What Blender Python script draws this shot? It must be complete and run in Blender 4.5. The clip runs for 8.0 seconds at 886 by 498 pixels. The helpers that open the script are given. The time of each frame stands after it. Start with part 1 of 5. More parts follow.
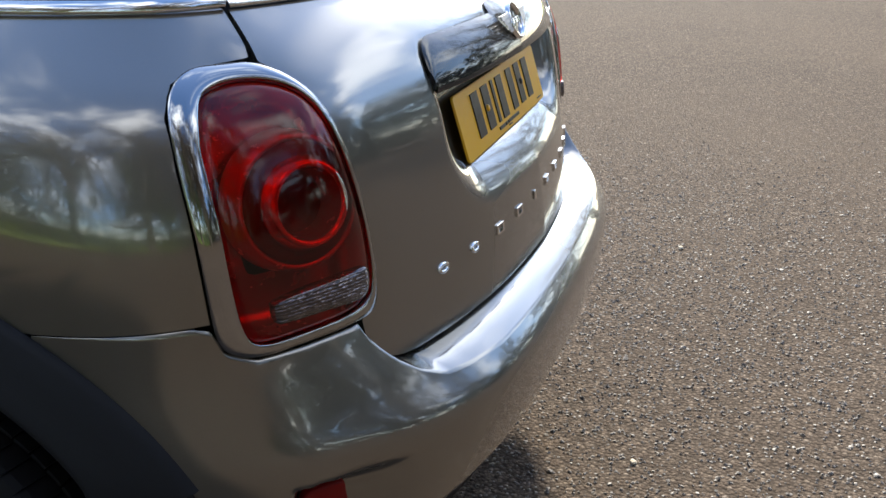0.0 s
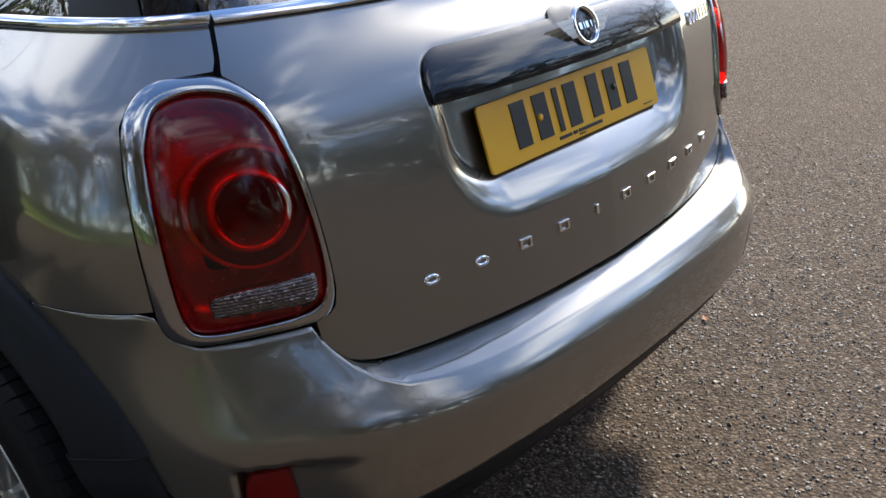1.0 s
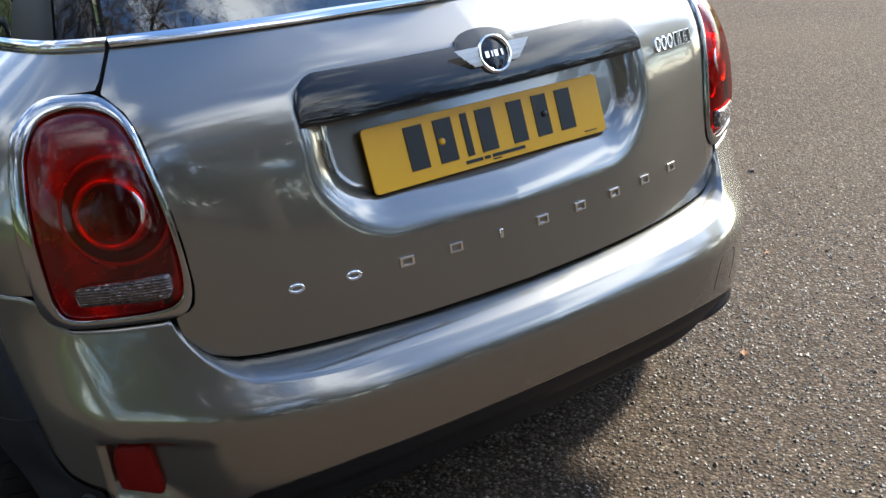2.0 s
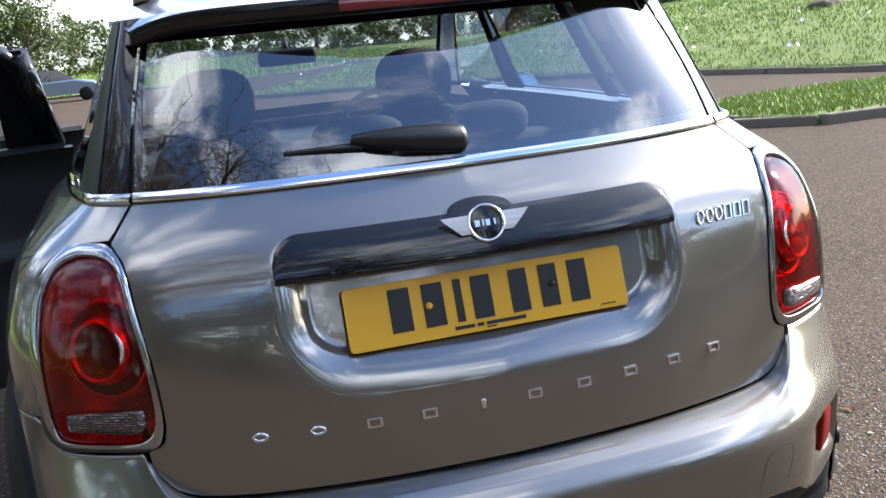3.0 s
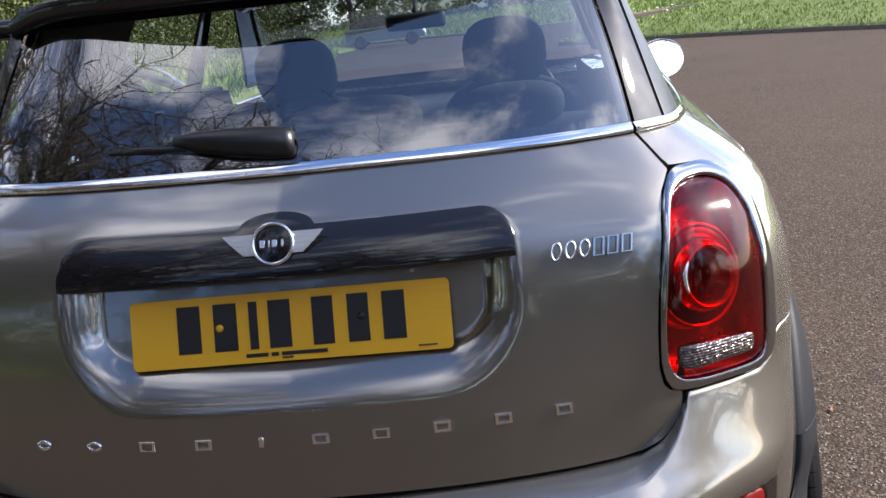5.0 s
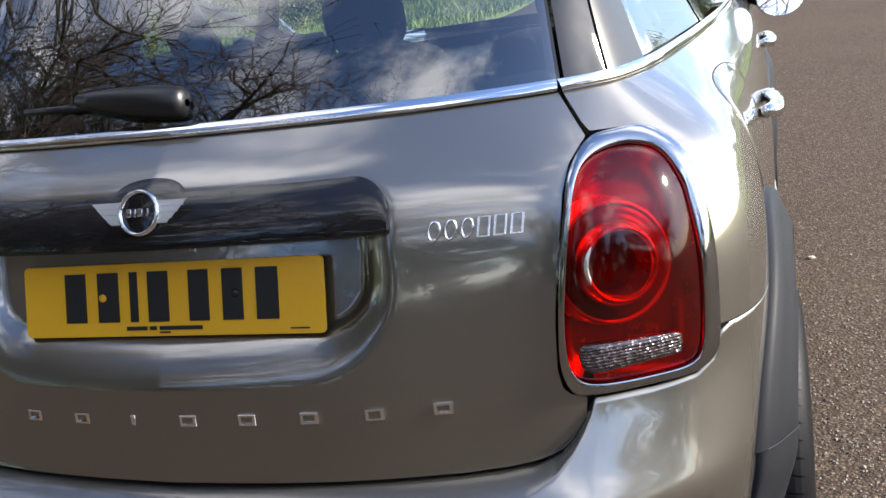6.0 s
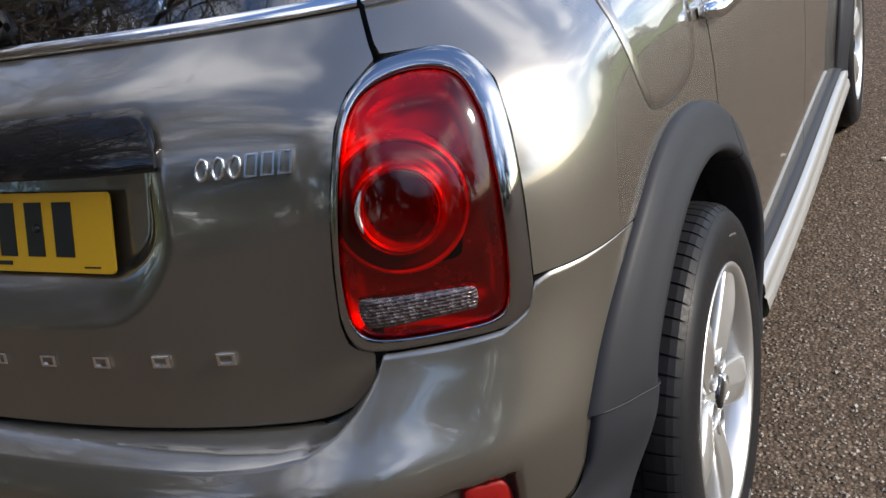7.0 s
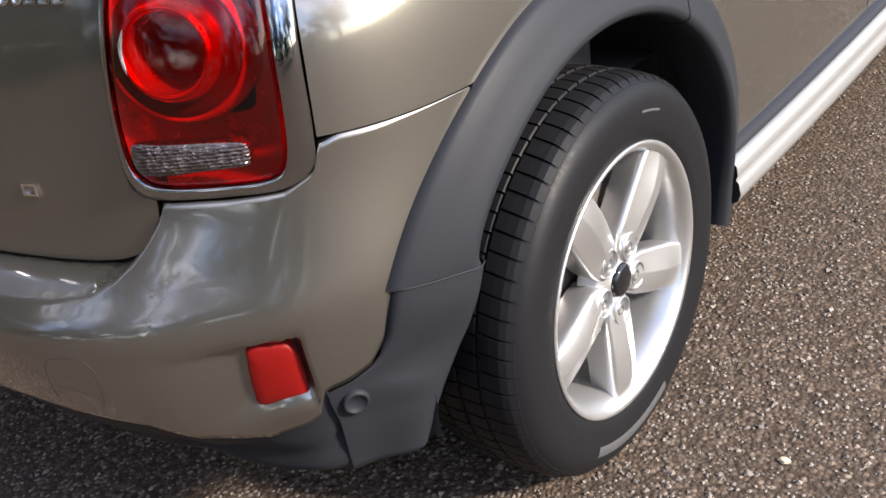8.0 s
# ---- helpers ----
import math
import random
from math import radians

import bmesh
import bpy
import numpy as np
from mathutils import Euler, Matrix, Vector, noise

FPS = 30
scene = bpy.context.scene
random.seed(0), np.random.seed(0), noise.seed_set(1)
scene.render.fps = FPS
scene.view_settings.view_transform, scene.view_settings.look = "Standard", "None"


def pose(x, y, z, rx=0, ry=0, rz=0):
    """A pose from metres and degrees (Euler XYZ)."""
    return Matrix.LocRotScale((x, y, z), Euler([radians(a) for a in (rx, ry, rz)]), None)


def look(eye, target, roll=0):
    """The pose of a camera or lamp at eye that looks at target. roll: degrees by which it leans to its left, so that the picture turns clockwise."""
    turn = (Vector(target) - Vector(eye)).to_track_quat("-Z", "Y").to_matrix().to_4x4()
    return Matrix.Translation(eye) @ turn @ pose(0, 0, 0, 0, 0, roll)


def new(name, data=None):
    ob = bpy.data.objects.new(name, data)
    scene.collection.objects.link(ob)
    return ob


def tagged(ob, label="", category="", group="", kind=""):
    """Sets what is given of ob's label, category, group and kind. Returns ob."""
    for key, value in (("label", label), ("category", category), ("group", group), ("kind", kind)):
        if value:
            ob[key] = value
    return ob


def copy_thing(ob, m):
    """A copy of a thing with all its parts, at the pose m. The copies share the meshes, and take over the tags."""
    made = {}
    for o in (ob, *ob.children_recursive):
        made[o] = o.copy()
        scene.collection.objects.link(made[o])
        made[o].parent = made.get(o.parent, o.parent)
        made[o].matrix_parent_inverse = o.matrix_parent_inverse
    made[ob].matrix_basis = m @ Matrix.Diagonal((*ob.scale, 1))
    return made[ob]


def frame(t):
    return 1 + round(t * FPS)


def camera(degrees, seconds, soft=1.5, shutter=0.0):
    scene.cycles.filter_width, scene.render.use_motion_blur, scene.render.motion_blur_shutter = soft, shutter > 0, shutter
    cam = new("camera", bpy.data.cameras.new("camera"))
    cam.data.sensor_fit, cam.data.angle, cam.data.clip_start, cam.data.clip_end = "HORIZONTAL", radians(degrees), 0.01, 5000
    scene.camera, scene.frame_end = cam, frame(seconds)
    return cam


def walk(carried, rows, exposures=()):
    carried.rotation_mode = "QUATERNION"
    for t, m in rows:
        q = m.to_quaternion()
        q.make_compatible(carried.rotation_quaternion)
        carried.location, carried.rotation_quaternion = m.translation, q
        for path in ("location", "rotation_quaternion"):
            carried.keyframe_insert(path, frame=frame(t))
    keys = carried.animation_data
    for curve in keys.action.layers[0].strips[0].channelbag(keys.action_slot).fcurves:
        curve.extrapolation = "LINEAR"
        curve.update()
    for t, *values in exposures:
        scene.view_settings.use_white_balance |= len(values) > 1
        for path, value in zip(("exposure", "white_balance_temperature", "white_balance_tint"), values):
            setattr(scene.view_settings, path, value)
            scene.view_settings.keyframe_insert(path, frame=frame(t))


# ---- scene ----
cam = camera(49.9, 8.0)
PATH = [
    (0, (-1.667, -0.466, 1.285), (0.094, 0.136, 0.553), -0.7),
    (0.5, (-1.537, -0.69, 1.283), (0.045, 0.256, 0.507), -1.5),
    (1, (-1.37, -0.936, 1.327), (-0.011, 0.315, 0.56), -4.1),
    (1.2, (-1.313, -1.08, 1.322), (-0.04, 0.28, 0.593), -5.0),
    (2.3, (-0.824, -1.439, 1.345), (0.058, 0.216, 0.651), -4.7),
    (2.5, (-0.712, -1.508, 1.344), (0.066, 0.223, 0.714), -4.4),
    (2.9, (-0.515, -1.569, 1.393), (0.028, 0.292, 0.898), -5.9),
    (3, (-0.476, -1.575, 1.37), (0.009, 0.315, 0.928), -5.9),
    (3.5, (-0.298, -1.549, 1.397), (-0.049, 0.4, 1.025), -6.0),
    (3.9, (-0.082, -1.586, 1.396), (-0.023, 0.382, 1.045), -5.8),
    (4, (-0.026, -1.598, 1.39), (0.0, 0.37, 1.036), -5.8),
    (4.5, (0.203, -1.561, 1.358), (0.095, 0.392, 0.945), -5.8),
    (4.7, (0.287, -1.498, 1.362), (0.146, 0.444, 0.905), -6.1),
    (5, (0.393, -1.434, 1.361), (0.209, 0.499, 0.879), -6.3),
    (5.2, (0.492, -1.375, 1.366), (0.251, 0.54, 0.842), -6.7),
    (6.3, (0.937, -1.092, 1.290), (0.206, 0.688, 0.737), -9.0),
    (6.5, (0.996, -1.024, 1.282), (0.223, 0.729, 0.709), -9.9),
    (7, (1.236, -0.861, 1.272), (0.312, 0.754, 0.539), -11.0),
    (7.5, (1.421, -0.706, 1.215), (0.371, 0.741, 0.317), -11.1),
    (8, (1.573, -0.548, 1.199), (0.398, 0.732, 0.209), -10.4),
]
EXPOSURES = [(0.0, 1.3, 6800, 6), (1.0, 1.15, 6750, 8), (2.5, 1.58, 6600, 2), (3.0, 1.53, 6600, 9), (3.5, 0.86, 6700, 15), (4.0, 0.49, 6650, 16), (4.5, 0.46, 6600, 19), (5.2, 1.19, 6750, 12), (6.5, 1.09, 6850, 10), (7.0, 0.75, 6850, 10), (7.5, 0.7, 6850, 10), (8.0, 1.3, 6850, 14)]
walk(cam, [(t, look(eye, target, roll)) for t, eye, target, roll in PATH], exposures=EXPOSURES)

# ---- light ----
SUN = Vector((0.82, 0.17, 0.50)).normalized()
sun_data = bpy.data.lights.new("sun", "SUN")
sun_data.energy, sun_data.angle, sun_data.color = 5.0, radians(6.0), (1.0, 0.94, 0.85)
sun = new("sun", sun_data)
sun.matrix_world = look(SUN * 60, (0, 0, 0))
world = bpy.data.worlds.new("sky")
scene.world = world
world.use_nodes = True
wn, wl = world.node_tree.nodes, world.node_tree.links
sky = wn.new("ShaderNodeTexSky")
sky.sky_type, sky.sun_disc = "NISHITA", False
sky.sun_elevation, sky.sun_rotation = math.asin(SUN.z), math.atan2(SUN.x, SUN.y)
sky.air_density, sky.dust_density, sky.ozone_density = 1.0, 1.2, 3.0
cloud = wn.new("ShaderNodeTexNoise")
way = wn.new("ShaderNodeTexCoord")
split, height, flat = wn.new("ShaderNodeSeparateXYZ"), wn.new("ShaderNodeMath"), wn.new("ShaderNodeVectorMath")
height.operation, height.inputs[1].default_value = "ADD", 0.22
flat.operation = "DIVIDE"
join = wn.new("ShaderNodeCombineXYZ")
wl.new(way.outputs["Generated"], split.inputs[0])
wl.new(split.outputs["Z"], height.inputs[0])
for axis in "XYZ":
    wl.new(height.outputs[0], join.inputs[axis])
wl.new(way.outputs["Generated"], flat.inputs[0])
wl.new(join.outputs[0], flat.inputs[1])
wl.new(flat.outputs[0], cloud.inputs["Vector"])
cloud.inputs["Scale"].default_value, cloud.inputs["Detail"].default_value = 1.9, 9.0
cloud.inputs["Roughness"].default_value = 0.58
cloud_edge = wn.new("ShaderNodeMapRange")
cloud_edge.interpolation_type = "SMOOTHSTEP"
cloud_edge.inputs["From Min"].default_value, cloud_edge.inputs["From Max"].default_value = 0.44, 0.64
cloud_edge.inputs["To Max"].default_value = 0.9
cloud_mix = wn.new("ShaderNodeMix")
cloud_mix.data_type = "RGBA"
bright = wn.new("ShaderNodeMix")
bright.data_type, bright.blend_type = "RGBA", "ADD"
bright.inputs["Factor"].default_value = 1.0
bright.inputs["B"].default_value = (10.5, 10.5, 10.7, 1)
wl.new(sky.outputs["Color"], bright.inputs["A"])
wl.new(bright.outputs["Result"], cloud_mix.inputs["B"])
wl.new(cloud.outputs["Fac"], cloud_edge.inputs["Value"])
wl.new(cloud_edge.outputs["Result"], cloud_mix.inputs["Factor"])
deep = wn.new("ShaderNodeMix")
deep.data_type, deep.blend_type = "RGBA", "MULTIPLY"
deep.inputs["Factor"].default_value = 1.0
deep.inputs["B"].default_value = (1.20, 1.34, 1.58, 1)
wl.new(sky.outputs["Color"], deep.inputs["A"])
wl.new(deep.outputs["Result"], cloud_mix.inputs["A"])
wl.new(cloud_mix.outputs["Result"], wn["Background"].inputs["Color"])
wn["Background"].inputs["Strength"].default_value = 0.12


# ---- materials ----
class Nodes:
    """A node material in a few calls."""

    def __init__(self, name):
        self.mat = bpy.data.materials.new(name)
        self.mat.use_nodes = True
        self.tree = self.mat.node_tree
        self.bsdf = self.tree.nodes["Principled BSDF"]
        self.out = self.tree.nodes["Material Output"]

    def node(self, kind, **values):
        made = self.tree.nodes.new("ShaderNode" + kind)
        for key, value in values.items():
            if key in made.inputs:
                made.inputs[key].default_value = value
            else:
                made.inputs[key.replace("_", " ")].default_value = value
        return made

    def link(self, a, b):
        self.tree.links.new(a, b)

    def coords(self):
        return self.node("TexCoord").outputs["Object"]

    def noise(self, scale, detail=4.0, rough=0.55, vector=None):
        n = self.node("TexNoise", Scale=scale, Detail=detail, Roughness=rough)
        self.link(vector or self.coords(), n.inputs["Vector"])
        return n.outputs["Fac"]

    def ramp(self, value, stops):
        r = self.tree.nodes.new("ShaderNodeValToRGB")
        while len(r.color_ramp.elements) < len(stops):
            r.color_ramp.elements.new(0.5)
        for e, (place, colour) in zip(r.color_ramp.elements, stops):
            e.position, e.color = place, (*colour, 1)
        self.link(value, r.inputs["Fac"])
        return r.outputs["Color"]

    def mix(self, factor, a, b, blend="MIX"):
        m = self.tree.nodes.new("ShaderNodeMix")
        m.data_type, m.blend_type = "RGBA", blend
        for value, slot in ((factor, m.inputs["Factor"]), (a, m.inputs["A"]), (b, m.inputs["B"])):
            if isinstance(value, (int, float)):
                slot.default_value = value
            elif isinstance(value, tuple):
                slot.default_value = (*value, 1)
            else:
                self.link(value, slot)
        return m.outputs["Result"]

    def bump(self, height, strength, distance, after=None):
        b = self.node("Bump", Strength=strength, Distance=distance)
        self.link(height, b.inputs["Height"])
        if after:
            self.link(after, b.inputs["Normal"])
        return b.outputs["Normal"]

    def set(self, **values):
        for key, value in values.items():
            slot = self.bsdf.inputs[key.replace("_", " ")]
            if isinstance(value, (int, float)):
                slot.default_value = value
            elif isinstance(value, tuple):
                slot.default_value = (*value, 1)
            else:
                self.link(value, slot)
        return self.mat


def plain(name, colour, rough=0.5, metal=0.0, coat=0.0, grain=60.0, vary=0.12, relief=0.0, shine=0.5):
    """A surface of one stuff, with slight mottling and, where asked, a fine relief."""
    n = Nodes(name)
    tone = n.noise(grain, 5.0)
    wide = n.noise(grain * 0.07, 3.0)
    dark = tuple(c * (1 - vary) for c in colour)
    light = tuple(min(1.0, c * (1 + vary)) for c in colour)
    base = n.mix(wide, n.mix(tone, dark, light), colour)
    n.set(Base_Color=base, Metallic=metal, Roughness=n.ramp(tone, ((0.3, (rough * 0.85,) * 3), (0.7, (min(1, rough * 1.12),) * 3))))
    n.bsdf.inputs["Specular IOR Level"].default_value = shine
    if coat:
        n.set(Coat_Weight=coat, Coat_Roughness=0.03)
    if relief:
        n.set(Normal=n.bump(tone, 0.5, relief))
    return n.mat


def glass(name, tint, least=0.07, rough=0.0, most=0.9):
    """A thin pane: tinted in transmission, mirrored more as it turns away."""
    n = Nodes(name)
    clear = n.node("BsdfTransparent", Color=(*tint, 1))
    shine = n.node("BsdfGlossy", Roughness=rough)
    weight = n.node("LayerWeight", Blend=0.5)
    power, scale = n.node("Math"), n.node("Math")
    power.operation, scale.operation = "POWER", "MULTIPLY_ADD"
    power.inputs[1].default_value = 4.0
    scale.inputs[1].default_value, scale.inputs[2].default_value = most, least
    both = n.node("MixShader")
    n.link(weight.outputs["Facing"], power.inputs[0])
    n.link(power.outputs[0], scale.inputs[0])
    n.link(scale.outputs[0], both.inputs[0])
    n.link(clear.outputs[0], both.inputs[1])
    n.link(shine.outputs[0], both.inputs[2])
    n.link(both.outputs[0], n.out.inputs["Surface"])
    return n.mat


def car_paint():
    """Silver-grey flakes under a clear coat: a sharp and a wide lobe, with a little road dust."""
    n = Nodes("grey_metallic_paint")
    wide = n.tree.nodes.new("ShaderNodeBsdfPrincipled")
    both = n.node("MixShader")
    both.inputs[0].default_value = 0.36
    fine = n.noise(420.0, 2.0)
    spark = n.ramp(fine, ((0.25, (0.145, 0.136, 0.121)), (0.75, (0.200, 0.188, 0.168))))
    dust = n.ramp(n.noise(9.0, 6.0, 0.65), ((0.52, (0, 0, 0)), (0.8, (0.16, 0.16, 0.16))))
    base = n.mix(dust, spark, (0.19, 0.17, 0.14))
    film = n.ramp(n.noise(30.0, 6.0), ((0.35, (0.010,) * 3), (0.75, (0.055,) * 3)))
    for shader, rough, metal, colour in ((n.bsdf, 0.13, 1.0, n.mix(0.6, base, (0.20, 0.198, 0.206))), (wide, 0.47, 0.92, n.mix(0.75, base, (0.37, 0.346, 0.290)))):
        n.link(colour, shader.inputs["Base Color"])
        n.link(film, shader.inputs["Coat Roughness"])
        shader.inputs["Metallic"].default_value, shader.inputs["Roughness"].default_value = metal, rough
        shader.inputs["Coat Weight"].default_value = 1.0
        shader.inputs["Coat IOR"].default_value = 1.6
    n.link(n.bsdf.outputs[0], both.inputs[1])
    n.link(wide.outputs[0], both.inputs[2])
    n.link(both.outputs[0], n.out.inputs["Surface"])
    return n.mat


PAINT = car_paint()
CHROME = plain("chrome", (0.78, 0.79, 0.80), 0.07, 1.0, grain=40, vary=0.05)
LETTER = plain("bright_letters", (0.80, 0.80, 0.80), 0.12, 1.0, grain=12, vary=0.03)
WING = plain("brushed_silver", (0.86, 0.86, 0.86), 0.38, 0.55, grain=12, vary=0.03)
BEZEL_CHROME = plain("satin_chrome", (0.38, 0.39, 0.40), 0.06, 1.0, grain=20, vary=0.06)
GLOSS_BLACK = plain("gloss_black", (0.006, 0.006, 0.007), 0.5, coat=1.0, grain=30, shine=0.05)
TRIM = plain("grey_plastic", (0.014, 0.015, 0.018), 0.56, grain=500, vary=0.25, relief=0.0003, shine=0.16)
DARK = plain("matt_black", (0.012, 0.012, 0.012), 0.8, grain=80)
GLASS = glass("tinted_glass", (0.56, 0.61, 0.63), 0.20)
SIDE_GLASS = glass("window_glass", (0.80, 0.85, 0.84), 0.05)
RED_LENS = glass("red_lens", (0.78, 0.024, 0.011), 0.045, 0.07, 0.45)
CLEAR_LENS = glass("clear_lens", (0.92, 0.92, 0.92), 0.05)
SILVER = plain("bright_reflector", (0.82, 0.82, 0.82), 0.22, 0.9, grain=60)
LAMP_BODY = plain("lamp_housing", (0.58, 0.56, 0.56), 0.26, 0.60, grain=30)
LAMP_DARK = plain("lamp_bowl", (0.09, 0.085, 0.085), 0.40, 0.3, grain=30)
RED_PLASTIC = plain("red_reflector", (0.15, 0.003, 0.002), 0.55, grain=200, vary=0.25, shine=0.2)
YELLOW = plain("plate_yellow", (0.80, 0.42, 0.015), 0.35, grain=120, vary=0.05)
INK = plain("plate_black", (0.010, 0.010, 0.010), 0.4)
RUBBER = plain("tyre_rubber", (0.008, 0.008, 0.009), 0.48, grain=150, vary=0.3, relief=0.0003, shine=0.12)
TYRE_MARK = plain("worn_rubber", (0.040, 0.040, 0.040), 0.7, grain=90, vary=0.3)
ALLOY = plain("alloy_silver", (0.52, 0.52, 0.51), 0.34, 0.85, coat=0.3, grain=9, vary=0.02)
BOLT = plain("bolt_grey", (0.16, 0.16, 0.16), 0.45, 0.7, grain=120, vary=0.2)
STEEL = plain("brake_steel", (0.22, 0.20, 0.19), 0.45, 0.9, grain=60, vary=0.3)
SEAT = plain("seat_cloth", (0.011, 0.011, 0.013), 0.85, grain=300, vary=0.3, relief=0.0002)
DASH = plain("dash_plastic", (0.018, 0.018, 0.020), 0.6, grain=300, vary=0.2)
LINER = plain("roof_lining", (0.055, 0.055, 0.055), 0.9, grain=200)
ROOF = plain("roof_black", (0.010, 0.010, 0.011), 0.4, coat=1.0, grain=50, shine=0.1)
BRAKE = plain("brake_red", (0.16, 0.012, 0.014), 0.2, coat=0.8)
DARK_PLASTIC = plain("black_plastic", (0.009, 0.009, 0.010), 0.38, grain=300, vary=0.2)
SILL = plain("sill_silver", (0.33, 0.33, 0.32), 0.35, 0.6, grain=200)
MIRROR = plain("mirror", (0.88, 0.90, 0.92), 0.01, 1.0, vary=0.0)


# ---- mesh helpers ----
def part(name, bm, material, parent, label=""):
    """One mesh object from a bmesh, under a thing or a part."""
    mesh = bpy.data.meshes.new(name)
    bm.to_mesh(mesh)
    bm.free()
    mesh.materials.append(material)
    ob = new(name, mesh)
    if parent:
        ob.parent = parent
    return tagged(ob, label)


def thing(name, label, category, group="", kind=""):
    return tagged(new(name), label, category, group, kind)


def sheet(points, flange=0.0, closed=False):
    """A smooth grid of quads through points[row][column]; flange: how deep its rim turns in."""
    bm = bmesh.new()
    grid(bm, points, flange, closed)
    bm.normal_update()
    return bm


def grid(bm, points, flange=0.0, closed=False):
    p = np.asarray(points, float)
    rows, cols = p.shape[:2]
    verts = [[bm.verts.new(c) for c in row] for row in p]
    span = cols if closed else cols - 1
    for j in range(rows - 1):
        for i in range(span):
            k = (i + 1) % cols
            f = bm.faces.new((verts[j][i], verts[j][k], verts[j + 1][k], verts[j + 1][i]))
            f.smooth = True
    if flange:
        dj, di = np.gradient(p, axis=0), np.gradient(p, axis=1)
        n = np.cross(di, dj)
        n /= np.linalg.norm(n, axis=2, keepdims=True) + 1e-12
        loop = [(0, i) for i in range(cols)] + [(j, cols - 1) for j in range(1, rows)]
        loop += [(rows - 1, i) for i in range(cols - 2, -1, -1)] + [(j, 0) for j in range(rows - 2, 0, -1)]
        low = {c: bm.verts.new(p[c] - n[c] * flange) for c in loop}
        for a, b in zip(loop, loop[1:] + loop[:1]):
            if a == b:
                continue
            va, vb = verts[a[0]][a[1]], verts[b[0]][b[1]]
            f = bm.faces.new((vb, va, low[a], low[b]))
            f.smooth = False
            e = bm.edges.get((va, vb))
            if e:
                e.smooth = False
    return verts


def tube(bm, path, radii, sides=10, caps=True):
    """A round bar along a path."""
    path = [Vector(c) for c in path]
    radii = [radii] * len(path) if isinstance(radii, (int, float)) else radii
    rings, across = [], None
    for i, c in enumerate(path):
        way = (path[min(i + 1, len(path) - 1)] - path[max(i - 1, 0)]).normalized()
        across = way.orthogonal() if across is None else across - way * across.dot(way)
        across.normalize()
        up = way.cross(across)
        rings.append([bm.verts.new(c + radii[i] * (math.cos(a) * across + math.sin(a) * up))
                      for a in (2 * math.pi * k / sides for k in range(sides))])
    for a, b in zip(rings, rings[1:]):
        for k in range(sides):
            bm.faces.new((a[k], a[(k + 1) % sides], b[(k + 1) % sides], b[k])).smooth = True
    if caps:
        bm.faces.new(rings[0][::-1])
        bm.faces.new(rings[-1])


def block(bm, x0, x1, y0, y1, z0, z1, bevel=0.0, steps=2, m=None):
    """A bevelled box."""
    made = bmesh.ops.create_cube(bm, size=1.0)["verts"]
    for v in made:
        v.co = Vector(((x0 + x1) / 2 + v.co.x * (x1 - x0), (y0 + y1) / 2 + v.co.y * (y1 - y0), (z0 + z1) / 2 + v.co.z * (z1 - z0)))
    if bevel:
        edges = list({e for v in made for e in v.link_edges})
        done = bmesh.ops.bevel(bm, geom=edges, offset=bevel, segments=steps, affect="EDGES", profile=0.6)
        made = list({v for f in done["faces"] for v in f.verts} | {v for v in made if v.is_valid})
        for f in done["faces"]:
            f.smooth = True
    if m:
        bmesh.ops.transform(bm, matrix=m, verts=[v for v in made if v.is_valid])


def spin(bm, profile, centre, axis, steps=48, start=0.0):
    """A surface of revolution; profile: (radius, height along the axis)."""
    axis = Vector(axis).normalized()
    a = axis.orthogonal().normalized()
    b = axis.cross(a)
    rings = [[bm.verts.new(Vector(centre) + axis * h + r * (math.cos(t) * a + math.sin(t) * b))
              for t in (start + 2 * math.pi * k / steps for k in range(steps))] for r, h in profile]
    for p, q in zip(rings, rings[1:]):
        for k in range(steps):
            bm.faces.new((p[k], p[(k + 1) % steps], q[(k + 1) % steps], q[k])).smooth = True


def smooth_loop(points, count):
    """A closed smooth curve through the points (Catmull-Rom), evenly sampled."""
    p = np.array(points, float)
    n, out = len(p), []
    for q in np.linspace(0, n, count, endpoint=False):
        i, t = int(q), q - int(q)
        a, b, c, d = p[i - 1], p[i], p[(i + 1) % n], p[(i + 2) % n]
        out.append(0.5 * (2 * b + (c - a) * t + (2 * a - 5 * b + 4 * c - d) * t * t + (3 * b - a - 3 * c + d) * t ** 3))
    return np.array(out)


def step(x, low, high):
    t = np.clip((x - low) / (high - low), 0, 1)
    return t * t * (3 - 2 * t)


